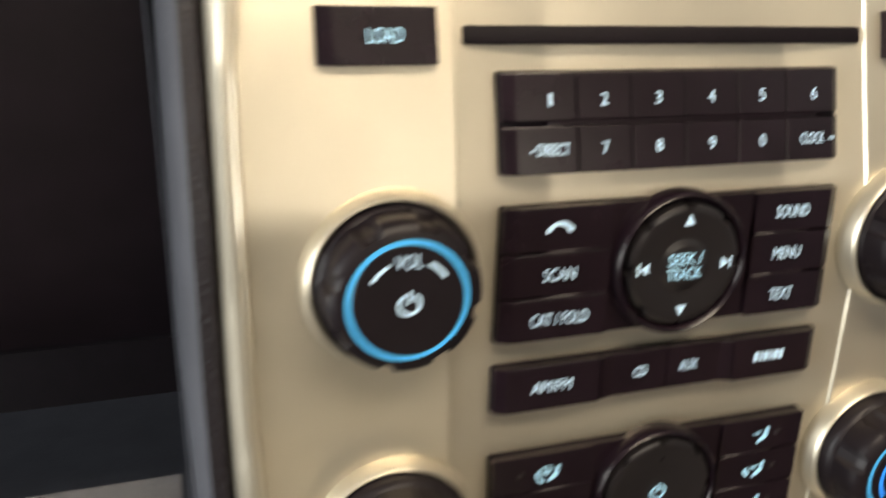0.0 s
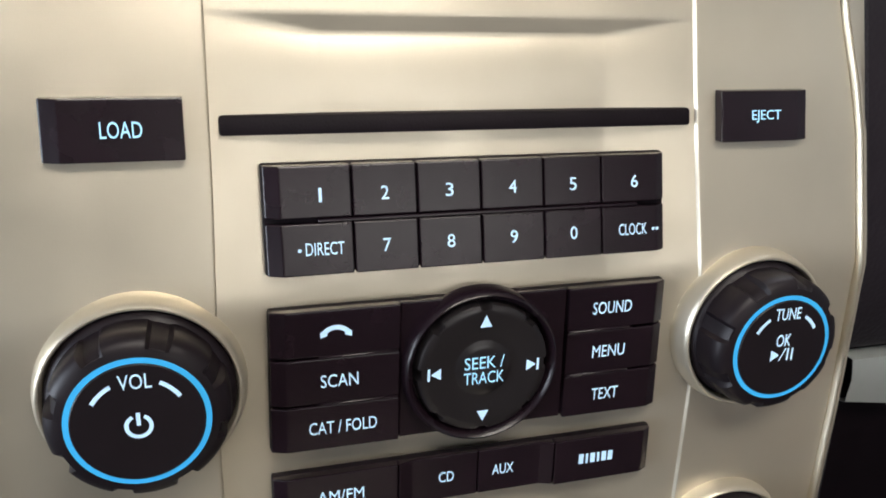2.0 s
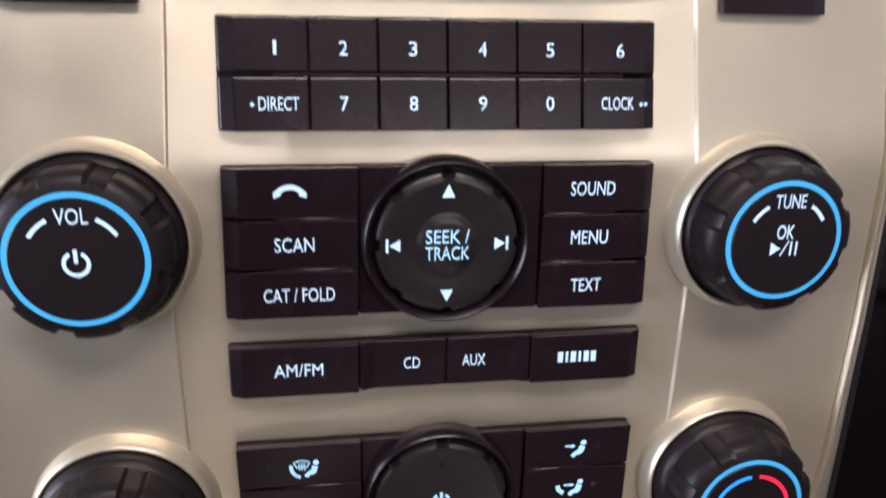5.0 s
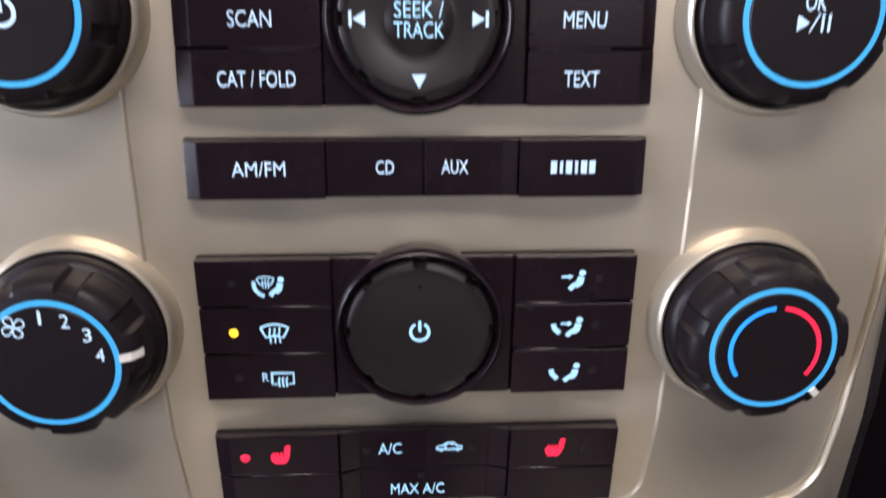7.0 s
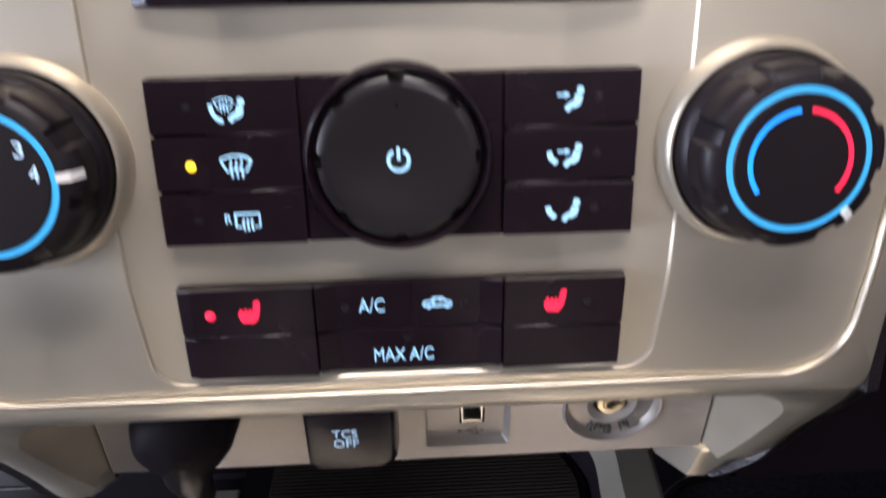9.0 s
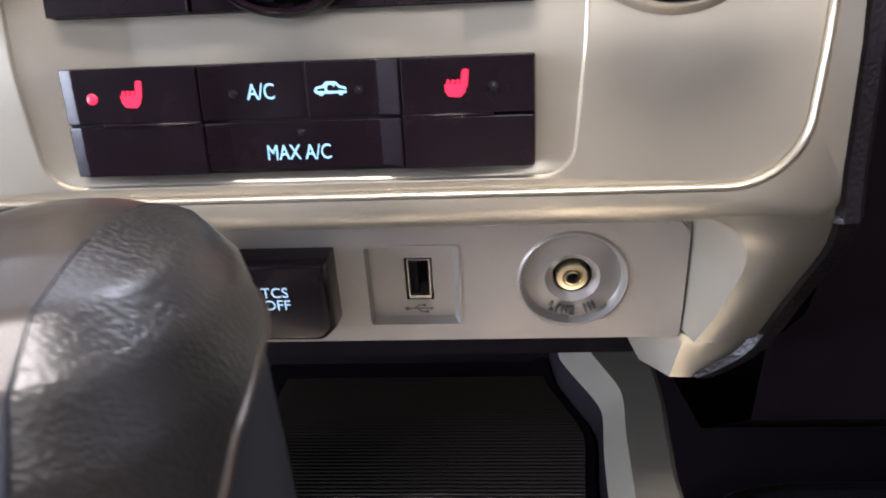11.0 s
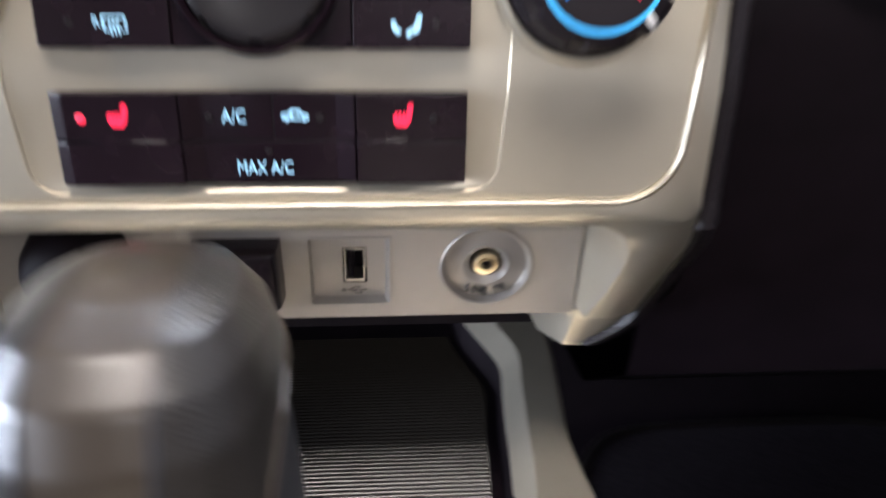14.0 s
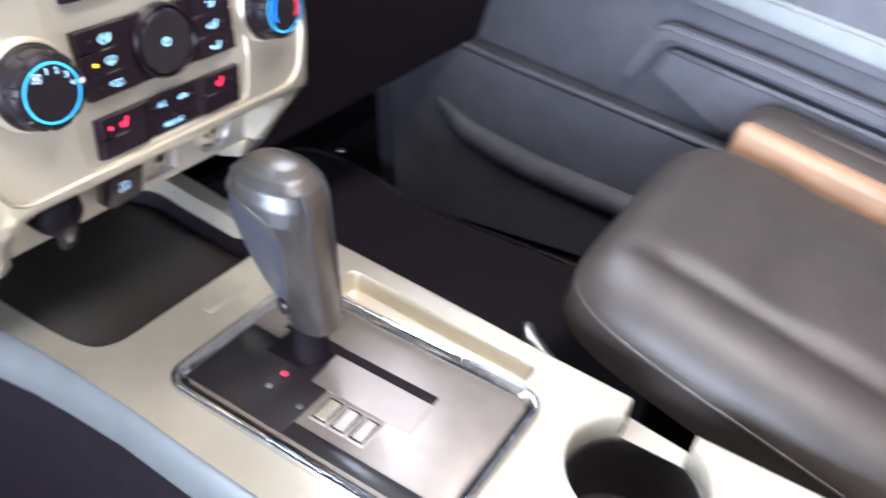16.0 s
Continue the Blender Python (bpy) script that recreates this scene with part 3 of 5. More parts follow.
part("brand_mark", bm, WHITE_L, k, "plain bars in place of a brand mark", smooth=False)
# volume and tuning knobs
vol = knob(radio, -0.0875, 0.1322, sink=0.0030)
bm = ribbon(arc_pts(0.0112, 148, 118, 10), 0.0010, -0.0183)
ribbon(arc_pts(0.0112, 62, 32, 10), 0.0010, -0.0183, bm)
part("arc_mark", bm, WHITE_L, vol, smooth=False)
lettering("VOL", 0, 0.0106, 0.0072, 0.0037, -0.0182, WHITE_L, vol)
power_icon(0, -0.0006, 0.0027, -0.0183, vol)
tune = knob(radio, 0.0875, 0.1320, sink=0.0030)
bm = ribbon(arc_pts(0.0112, 150, 122, 10), 0.0010, -0.0183)
ribbon(arc_pts(0.0112, 58, 30, 10), 0.0010, -0.0183, bm)
part("arc_mark", bm, WHITE_L, tune, smooth=False)
lettering("TUNE", 0, 0.0108, 0.0085, 0.0036, -0.0182, WHITE_L, tune)
lettering("OK", -0.0002, 0.0026, 0.0048, 0.0038, -0.0182, WHITE_L, tune)
bm = blob([(-0.0040, -0.0001), (-0.0040, -0.0037), (-0.0011, -0.0019)], -0.0183)
ribbon([(-0.0010, -0.0038), (0.0010, 0.0002)], 0.0004, -0.0183, bm)
for x in (0.0018, 0.0033):
    ribbon([(x, -0.0038), (x, 0.0)], 0.0006, -0.0183, bm)
part("play_pause_symbol", bm, WHITE_L, tune, smooth=False)

# ---- climate control ----
climate = thing("climate_control", "black heating and ventilation keys with blue and red backlit symbols", "climate control", STACK)
back_plate(climate, 0.0574, 0.0314, 0.0713)
rows3 = [(0.0586, 0.0711), (0.0452, 0.0578), (0.0316, 0.0444)]
Y = FRONT - 0.00012


def screen_icon(x, z, s, bm, arrows=True):
    """A windscreen outline with three rising wavy strokes; s: half its width."""
    top = arc_pts(s * 1.9, 122, 58, 10, x, z + s * 0.62 - s * 1.9)
    lowp = [(x + s * 0.62, z - s * 0.42), (x + s * 0.25, z - s * 0.30), (x - s * 0.25, z - s * 0.30), (x - s * 0.62, z - s * 0.42)]
    ribbon(top + lowp + [top[0]], s * 0.17, Y, bm)
    if arrows:
        for k in (-0.34, 0, 0.34):
            ribbon([(x + s * (k + 0.05 * math.sin(q * 1.7)), z - s * 0.85 + q * s * 0.24) for q in range(6)], s * 0.13, Y - 0.00003, bm)
    return bm


def seat_icon(x, z, s, bm):
    """Seat stroke of a ventilation symbol."""
    dot(x + s * 0.60, z + s * 0.78, s * 0.30, Y, bm)
    ribbon([(x + s * 0.52, z + s * 0.40), (x + s * 0.38, z - s * 0.20), (x + s * 0.02, z - s * 0.44)], s * 0.62, Y - 0.00003, bm)
    ribbon([(x + s * 0.15, z - s * 0.35), (x - s * 0.15, z - s * 0.45), (x - s * 0.45, z - s * 0.85)], s * 0.46, Y - 0.00006, bm)
    return bm


def vent_arrow(x, z, a, s, bm):
    c, q = math.cos(radians(a)), math.sin(radians(a))
    ribbon([(x - c * s, z - q * s), (x + c * s * 0.4, z + q * s * 0.4)], s * 0.42, Y, bm)
    blob([(x + c * s * 1.1, z + q * s * 1.1), (x + c * s * 0.2 - q * s * 0.55, z + q * s * 0.2 + c * s * 0.55), (x + c * s * 0.2 + q * s * 0.55, z + q * s * 0.2 - c * s * 0.55)], Y - 0.00003, bm)
    return bm


def unlit(key, x, y, z):
    """A dark indicator lens in a tiny ring."""
    part("unlit_indicator", lathe([(0.0011, 0.0), (0.0011, -0.0002), (0.0009, -0.0002), (0.0008, 0.0), (0.0006, -0.0003), (0.0, -0.0004)], 16), GLOSS, key, at=pose(x, y, z))


for i, (z0, z1) in enumerate(rows3):
    zc = (z0 + z1) / 2
    k = flat_key(climate, -0.0572, -0.0229, z0, z1)
    bm = bmesh.new()
    if i == 0:
        screen_icon(-0.0385, zc + 0.0010, 0.0022, bm)
        seat_icon(-0.0362, zc - 0.0006, 0.0027, bm)
        ribbon(arc_pts(0.0035, 170, 255, 8, -0.0380, zc + 0.0004), 0.0010, Y, bm)
    elif i == 1:
        screen_icon(-0.0370, zc + 0.0002, 0.0036, bm)
    else:
        ribbon([(-0.0384, zc + 0.0018), (-0.0327, zc + 0.0018), (-0.0327, zc - 0.0014), (-0.0340, zc - 0.0014)], 0.0006, Y, bm)
        ribbon([(-0.0371, zc - 0.0014), (-0.0384, zc - 0.0014), (-0.0384, zc + 0.0021)], 0.0006, Y - 0.00003, bm)
        for q in (-0.0366, -0.0356, -0.0346):
            ribbon([(q + 0.00015 * math.sin(1.7 * j), zc - 0.0024 + j * 0.0006) for j in range(6)], 0.0005, Y, bm)
        lettering("R", -0.0410, zc + 0.0002, 0.0016, 0.0024, Y, ICE, k, face=True)
    part("symbol", bm, ICE, k, smooth=False, at=pose(-0.0009, 0, -0.0005))
    if i == 1:
        lens = lathe([(0.0012, 0.0), (0.0012, -0.0001), (0.0008, -0.00035), (0.0, -0.00045)], 20)
        part("indicator", lens, AMBER, k, "lit amber indicator", at=pose(-0.0484, FRONT, zc - 0.0004))
    else:
        unlit(k, -0.0480, FRONT + 0.0001, zc)
    k = flat_key(climate, 0.0252, 0.0572, z0, z1)
    unlit(k, 0.0472, FRONT + 0.0001, zc)
    bm = bmesh.new()
    if i < 2:
        vent_arrow(0.0384 if i == 0 else 0.0388, zc + 0.0010, 0, 0.0013, bm)
    if i > 0:
        ribbon([(0.0358, zc + 0.0010), (0.0362, zc - 0.0004), (0.0374, zc - 0.0016)], 0.0012, Y, bm)
    seat_icon(0.0402, zc - 0.0001, 0.0026, bm)
    part("symbol", bm, ICE, k, smooth=False, at=pose(0.0398, 0, zc - 0.0005) @ Matrix.Diagonal((1.18, 1, 1.08, 1)) @ pose(-0.0393, 0, -zc))
for z in (0.0582, 0.0448):
    ridge(climate, -0.0445, -0.0231, z)
    ridge(climate, 0.0256, 0.0456, z)
flat_key(climate, -0.0225, 0.0248, 0.0316, 0.0711, FRONT + 0.0012, name="pad_surround")
pad = round_pad(climate, 0.0519, 0.0185, "power_pad", dished=True)
power_icon(0, -0.0002, 0.0024, -0.0033, pad, ICE)
part("locating_dot", lathe([(0.0005, 0.0), (0.0004, -0.0003), (0.0, -0.0004)], 12), DARK, pad, at=pose(0.0, -0.0037, 0.0125))
# seat heat and air conditioning row
back_plate(climate, 0.0567, -0.0062, 0.0200)
for z0, z1, lower in ((0.0068, 0.0198, False), (-0.0060, 0.0061, True)):
    zc = (z0 + z1) / 2
    yy = bow(zc) + FRONT - 0.00012
    k1 = flat_key(climate, -0.0566, -0.0226 - G, z0, z1, left=0.0036)
    k3 = flat_key(climate, 0.0253 + G, 0.0563, z0, z1)
    if lower:
        k2 = hollow_key(climate, -0.0226 + G, 0.0253 - G, z0 + 0.0006, z1, dip=0.0022, ramp=0.0054)
        lettering("MAX A/C", -0.0005, zc - 0.0014, 0.0155, 0.0037, yy + 0.0022, ICE, k2, face=True)
        unlit(k2, 0.0006, bow(zc + 0.0034) + FRONT + 0.0023, zc + 0.0034)
    else:
        kac = hollow_key(climate, -0.0226 + G, 0.0024 - G, z0, z1, dip=0.0022, ramp=0.0054, open_right=True)
        lettering("A/C", -0.0083, zc, 0.0066, 0.0038, yy + 0.0022, ICE, kac, face=True)
        k2 = hollow_key(climate, 0.0024 + G, 0.0253 - G, z0, z1, dip=0.0022, ramp=0.0054, open_left=True)
        y = yy + 0.0022
        bm = ribbon([(0.0048, zc - 0.0006), (0.0052, zc + 0.0004), (0.0066, zc + 0.0006), (0.0076, zc + 0.0015), (0.0097, zc + 0.0015), (0.0106, zc + 0.0005), (0.0120, zc + 0.0002), (0.0122, zc - 0.0007), (0.0048, zc - 0.0007)], 0.0006, y)
        ribbon(arc_pts(0.0011, 300, 20, 10, 0.0084, zc + 0.0003), 0.0006, y - 0.00003, bm)
        dot(0.0062, zc - 0.0009, 0.0006, y - 0.00006, bm)
        dot(0.0109, zc - 0.0009, 0.0006, y - 0.00006, bm)
        part("car_symbol", lay(bm, zc), ICE, k2, smooth=False)
        for key, xc in ((k1, -0.0386), (k3, 0.0382)):
            bm = blob([(xc - 0.0028, zc + 0.0002), (xc - 0.0026, zc - 0.0015), (xc - 0.0019, zc - 0.0026), (xc + 0.0008, zc - 0.0028), (xc + 0.0020, zc - 0.0016), (xc + 0.0023, zc + 0.0002), (xc + 0.0010, zc + 0.0001)], yy)
            blob([(xc + 0.0008, zc - 0.0004), (xc + 0.0013, zc + 0.0030), (xc + 0.0017, zc + 0.0035), (xc + 0.0027, zc + 0.0036), (xc + 0.0029, zc + 0.0031), (xc + 0.0024, zc - 0.0006)], yy - 0.00003, bm)
            for q in (-0.0021, -0.0010, 0.0001):
                ribbon([(xc + q, zc - 0.0006), (xc + q + 0.0001, zc + 0.0004), (xc + q + 0.0004, zc + 0.0012)], 0.0007, yy - 0.00003, bm)
            part("seat_heat_symbol", lay(bm, zc), RED, key, smooth=False)
        lens = lathe([(0.0013, 0.0), (0.0013, -0.0001), (0.0008, -0.00035), (0.0, -0.00045)], 20)
        part("indicator", lens, RED, k1, "lit red indicator", at=pose(-0.0483, yy + 0.0001, zc - 0.0004))
        for key, q, dy in ((k3, 0.0466, 0.0), (k2, 0.0152, 0.0022), (kac, -0.0150, 0.0022)):
            unlit(key, q, yy + dy + 0.0001, zc - 0.0004)
ridge(climate, -0.0470, -0.0230, 0.0064)
ridge(climate, 0.0256, 0.0470, 0.0064)
fan = knob(climate, -0.0875, 0.0522, 4, sink=-0.0010)
for word, a in (("1", 93), ("2", 66), ("3", 38), ("4", 11)):
    lettering(word, 0.0121 * math.cos(radians(a)), 0.0121 * math.sin(radians(a)), 0.0007 if word == "1" else 0.0020, 0.0034, -0.0182, WHITE_L, fan)
bm = bmesh.new()
for a in (20, 110, 200, 290):
    blade = []
    for k in range(17):
        u = 2 * math.pi * k / 16
        px, pz = 0.0015 - 0.0013 * math.cos(u), 0.00075 * math.sin(u) * (1.25 - 0.5 * math.cos(u)) + 0.0004 * math.sin(u / 2)
        ca, sa = math.cos(radians(a)), math.sin(radians(a))
        blade.append((-0.0068 + px * ca - pz * sa, 0.0098 + px * sa + pz * ca))
    ribbon(blade, 0.0004, -0.0183, bm)
part("fan_symbol", bm, WHITE_L, fan, smooth=False)
temp = knob(climate, 0.0875, 0.0522, -45, sink=-0.0010)
part("cold_arc", ribbon(arc_pts(0.0112, 96, 218, 30), 0.0011, -0.0183), BLUE, temp, "glowing blue arc", smooth=False)
part("hot_arc", ribbon(arc_pts(0.0112, 84, -38, 30), 0.0011, -0.0183), RED, temp, "glowing red arc", smooth=False)

# ---- socket strip under the fascia ----
STRIP = STACK @ pose(0, 0.0480, -0.0280, 17.0, 0, 0)
strip = thing("socket_strip", "satin silver strip with switch, usb port and audio jack", "socket panel", STRIP)
outline = [(-0.1046, 0.0), (0.0960, 0.0)] + [(0.0960 + 0.0085 * math.sin(radians(a)), -0.0085 + 0.0085 * math.cos(radians(a))) for a in range(15, 91, 15)] + [(0.1046, -0.0440), (-0.1046, -0.0440)]
jack_hole = [(0.0700 + 0.0166 * math.cos(a), 0.0, -0.0216 + 0.0166 * math.sin(a)) for a in np.linspace(0, 2 * math.pi, 48, endpoint=False)]
usb_hole = [(0.0056, 0, -0.0374), (0.0346, 0, -0.0374), (0.0346, 0, -0.0086), (0.0056, 0, -0.0086)]
part("strip_face", holed([(x, 0.0, z) for x, z in outline], [jack_hole, usb_hole]), SILVER_DARK, strip, smooth=False)
part("strip_rim", loft([[(x, 0.0, z) for x, z in outline], [(x, 0.006, z) for x, z in outline]], closed=True), DARK, strip, smooth=False)
part("strip_backing", box(0.0900, 0.1075, 0.0016, 0.0030, -0.0440, 0.0010), SILVER_DARK, strip)
# traction switch
rows = []
for y, x0, x1, z0, z1 in ((0.001, -0.0347, -0.0036, -0.0374, -0.0080), (-0.0070, -0.0345, -0.0044, -0.0369, -0.0080), (-0.0098, -0.0339, -0.0056, -0.0361, -0.0086), (-0.0104, -0.0331, -0.0068, -0.0351, -0.0096)):
    cut = 0.0035
    rows.append([(x0, y, z1), (x1, y, z1), (x1, y, z0 + cut), (x1 - cut, y, z0), (x0 + cut, y, z0), (x0, y, z0 + cut)])
bm = loft(rows, closed=True, caps=True)
bmesh.ops.bevel(bm, geom=list(bm.edges), offset=0.0004, segments=1, affect="EDGES")
sw = part("traction_switch", bm, BLACK, strip, "black traction control switch")
lettering("TCS", -0.0212, -0.0177, 0.0082, 0.0036, -0.0106, WHITE_L, sw)
lettering("OFF", -0.0210, -0.0222, 0.0082, 0.0036, -0.0106, WHITE_L, sw)
# usb
def rounded(x0, x1, z0, z1, r, y, steps=4):
    pts = []
    for cx, cz, a0 in ((x1 - r, z1 - r, 0), (x0 + r, z1 - r, 90), (x0 + r, z0 + r, 180), (x1 - r, z0 + r, 270)):
        for i in range(steps + 1):
            a = radians(a0 + 90 * i / steps)
            pts.append((cx + r * math.cos(a), y, cz + r * math.sin(a)))
    return pts


usb = part("usb_bezel", loft([rounded(0.0050, 0.0352, -0.0380, -0.0080, 0.0012, 0.0001), rounded(0.0050, 0.0352, -0.0380, -0.0080, 0.0012, -0.0004), rounded(0.0056, 0.0346, -0.0374, -0.0086, 0.0010, -0.0005),
                              rounded(0.0064, 0.0328, -0.0362, -0.0094, 0.0008, 0.0030)], closed=True), SILVER_DARK, strip)
face = loft([rounded(0.0064, 0.0328, -0.0362, -0.0094, 0.0008, 0.0030), rounded(0.0174, 0.0262, -0.0298, -0.0142, 0.0004, 0.0028)], closed=True)
part("usb_face", face, SILVER_DARK, usb)
part("usb_well", loft([rounded(0.0174, 0.0262, -0.0298, -0.0142, 0.0004, 0.0028), rounded(0.0174, 0.0262, -0.0298, -0.0142, 0.0004, 0.012)], closed=True, caps="end"), DARK, usb)
part("usb_shell", loft([rounded(0.0181, 0.0255, -0.0286, -0.0150, 0.0006, 0.011), rounded(0.0181, 0.0255, -0.0286, -0.0150, 0.0006, 0.0032), rounded(0.0186, 0.0250, -0.0320, -0.0155, 0.0005, 0.0032), rounded(0.0186, 0.0250, -0.0320, -0.0155, 0.0005, 0.011)], closed=True), STEEL, usb, "bright metal usb shell")
part("usb_tongue", box(0.0192, 0.0214, 0.0045, 0.011, -0.0315, -0.0160, 0.0002), DARK, usb)
bm = ribbon([(0.0178, -0.0327), (0.0250, -0.0327)], 0.0005, 0.0019)
ribbon([(0.0196, -0.0327), (0.0212, -0.0315), (0.0226, -0.0315)], 0.00055, 0.0019, bm)
ribbon([(0.0206, -0.0327), (0.0222, -0.0340), (0.0234, -0.0340)], 0.00055, 0.0019, bm)
dot(0.0174, -0.0327, 0.0008, 0.0019, bm)
dot(0.0230, -0.0315, 0.0006, 0.0019, bm)
dot(0.0238, -0.0340, 0.0006, 0.0019, bm)
blob([(0.0262, -0.0327), (0.0250, -0.0320), (0.0250, -0.0334)], 0.0019, bm)
part("trident_symbol", bm, RELIEF_SHADE, usb, smooth=False)
# line in
JX, JZ = 0.0700, -0.0216
jack = part("jack_dish", lathe([(0.0174, 0.0005), (0.0172, -0.0002), (0.0167, -0.0006), (0.0161, -0.0003), (0.0154, 0.0022), (0.0151, 0.0026), (0.0094, 0.0016), (0.0086, 0.0013), (0.0062, 0.0030), (0.0058, 0.0050)], 72), SILVER_DARK, strip, at=pose(JX, -0.0004, JZ))
part("jack_well", lathe([(0.0060, 0.0034), (0.0060, 0.007), (0.0, 0.007)], 40), DARK, jack)
part("jack_nut", lathe([(0.0050, 0.007), (0.0050, 0.0022), (0.0046, 0.0015), (0.0032, 0.0013), (0.0026, 0.0020), (0.0024, 0.0010), (0.0020, 0.0009), (0.0018, 0.0015), (0.0017, 0.007)], 48), BRASS, jack, "gold-coloured jack contact")
part("jack_bore", lathe([(0.0017, 0.0030), (0.0, 0.0030)], 24), DARK, jack)
for i, ch in enumerate("LINE IN"):
    if ch == " ":
        continue
    a = radians(-90 + (i - 3) * 10.5)
    r = 0.0118
    q = lettering(ch, 0, 0, 0.0007 if ch == "I" else 0.0018, 0.0028, -0.00005, RELIEF_SHADE, jack, depth=0.0012)
    q.matrix_basis = pose(r * math.cos(a), 0.0013, r * math.sin(a)) @ Matrix.Rotation(-(a + math.pi / 2), 4, "Y")
# power socket with a plugged-in adapter
plug = thing("power_plug", "black round adapter plugged into the power socket", "power adapter", STRIP @ pose(-0.0725, 0, -0.0130))
part("plug_body", lathe([(0.0172, 0.002), (0.0170, -0.004), (0.0162, -0.012), (0.0140, -0.018), (0.0100, -0.0215), (0.0, -0.0235)], 48), DARK, plug)
part("strain_relief", tube([(0, -0.014, -0.006), (0.001, -0.017, -0.014), (0.002, -0.016, -0.021), (0.002, -0.013, -0.028)], [0.009, 0.0075, 0.0055, 0.0045], 14), RUBBER, plug)

# ---- console between the seats ----
console = thing("center_console", "champagne silver tunnel console with open bin, long pocket and cup holder", "console", CONSOLE)


RIGHT = [(0.1245, 0.262), (0.1235, 0.225), (0.1220, 0.175), (0.1172, 0.130), (0.1142, 0.098), (0.1165, 0.055), (0.1215, 0.025), (0.1242, 0.004), (0.1215, -0.05), (0.1177, -0.1135), (0.1145, -0.16), (0.1106, -0.206), (0.1060, -0.286)]
LEFT = [(-0.1092, 0.150), (-0.1086, 0.144), (-0.1068, 0.130), (-0.1022, 0.104), (-0.0992, 0.065), (-0.0985, 0.030), (-0.0988, -0.02), (-0.1008, -0.078), (-0.1030, -0.18), (-0.1020, -0.30), (-0.1010, -0.50)]
CX, CS, CR = 0.0490, -0.3120, 0.0470
a0 = math.degrees(math.acos((0.0885 - CX) / CR))
cup_arc = [(CX + CR * math.cos(radians(a)), CS + CR * math.sin(radians(a))) for a in np.linspace(a0, 331, 34)]
BIN = [(0.0840, 0.262), (0.0922, 0.2285), (0.0985, 0.2030), (0.1040, 0.1800), (0.1042, 0.1640), (0.1012, 0.138), (0.0990, 0.11), (0.0970, 0.085), (0.0945, 0.062), (0.0905, 0.046), (0.0840, 0.037), (0.0740, 0.0330), (0.0600, 0.0320), (0.02, 0.0320), (-0.02, 0.0320), (-0.0540, 0.0320), (-0.0660, 0.0345), (-0.0750, 0.0410),
       (-0.0800, 0.052), (-0.0825, 0.070), (-0.0840, 0.10), (-0.0845, 0.135), (-0.0845, 0.150)]


RIGHT, BIN = spline(RIGHT, 60), spline(BIN, 110)


def lip(x, s, k=1.0):
    """The bin's rim: a slanted silver band on the passenger side, a thin lip elsewhere."""
    wide = 0.0085 * max(0.0, min(1.0, (x - 0.080) / 0.012)) * max(0.0, min(1.0, (s - 0.04) / 0.03))
    back = 0.003 * max(0.0, min(1.0, (s - 0.17) / 0.05)) if x > 0 else 0.0
    return (x - math.copysign(0.0008, x) - wide * k - back * k, s + (0.0010 if s < 0.06 else 0.0), -0.0012 - 1.0 * wide * k)


def pocket_loop(grow, h):
    corners = [(0.1040 + grow, -0.0450 + grow), (0.0765 - grow, -0.0450 + grow), (0.0712 - grow, -0.2170 - grow), (0.0945 + grow, -0.2170 - grow)]
    pts = []
    r = 0.0075
    for i, (x, s) in enumerate(corners):
        a = Vector(corners[i - 1]) - Vector((x, s))
        b = Vector(corners[(i + 1) % 4]) - Vector((x, s))
        p0, p1, c = Vector((x, s)) + a.normalized() * r, Vector((x, s)) + b.normalized() * r, Vector((x, s))
        for k in range(6):
            t = k / 5
            q = p0 * (1 - t) ** 2 + c * 2 * t * (1 - t) + p1 * t * t
            pts.append((q.x, q.y, h))
    return pts


top_loop = RIGHT + cup_arc + [(0.0995, -0.3345), (0.0985, -0.42), (0.0985, -0.50)] + LEFT[::-1] + BIN[::-1]
bm = holed([(x, s, 0.0) for x, s in top_loop], [pocket_loop(0.0008, 0.0)])
part("top_plate", bm, SILVER, console, smooth=False)
# edges of the top, rolled over
part("right_edge", loft([[(x + dx, s, dh) for dx, dh in ((0, 0), (0.0012, -0.0004), (0.0022, -0.0016), (0.0026, -0.004), (0.0028, -0.030))] for x, s in RIGHT]), SILVER, console)
part("rear_right_edge", loft([[(x + dx, s, dh) for dx, dh in ((0, 0), (0.0012, -0.0004), (0.0022, -0.0016), (0.0028, -0.030))] for x, s in ((0.0995, -0.3345), (0.0985, -0.42), (0.0985, -0.50))]), SILVER, console)
TRIM_WIDE = [(-0.50, 0.62), (-0.014, 0.64), (0.025, 0.70), (0.065, 0.82), (0.11, 1.0), (0.136, 0.98), (0.1435, 0.86), (0.148, 0.66), (0.150, 0.40)]


def trim_row(x, s):
    k = lerp_table(TRIM_WIDE, s)
    deep = min(1.0, k + 0.3)
    return [(x - dx * k, s + 0.30 * dx * (1 if s > 0.14 else 0), dh * deep) for dx, dh in ((0, 0), (0.0010, -0.0002), (0.0026, -0.0012), (0.0075, -0.0070), (0.0120, -0.0140), (0.0155, -0.0220), (0.0165, -0.030))]


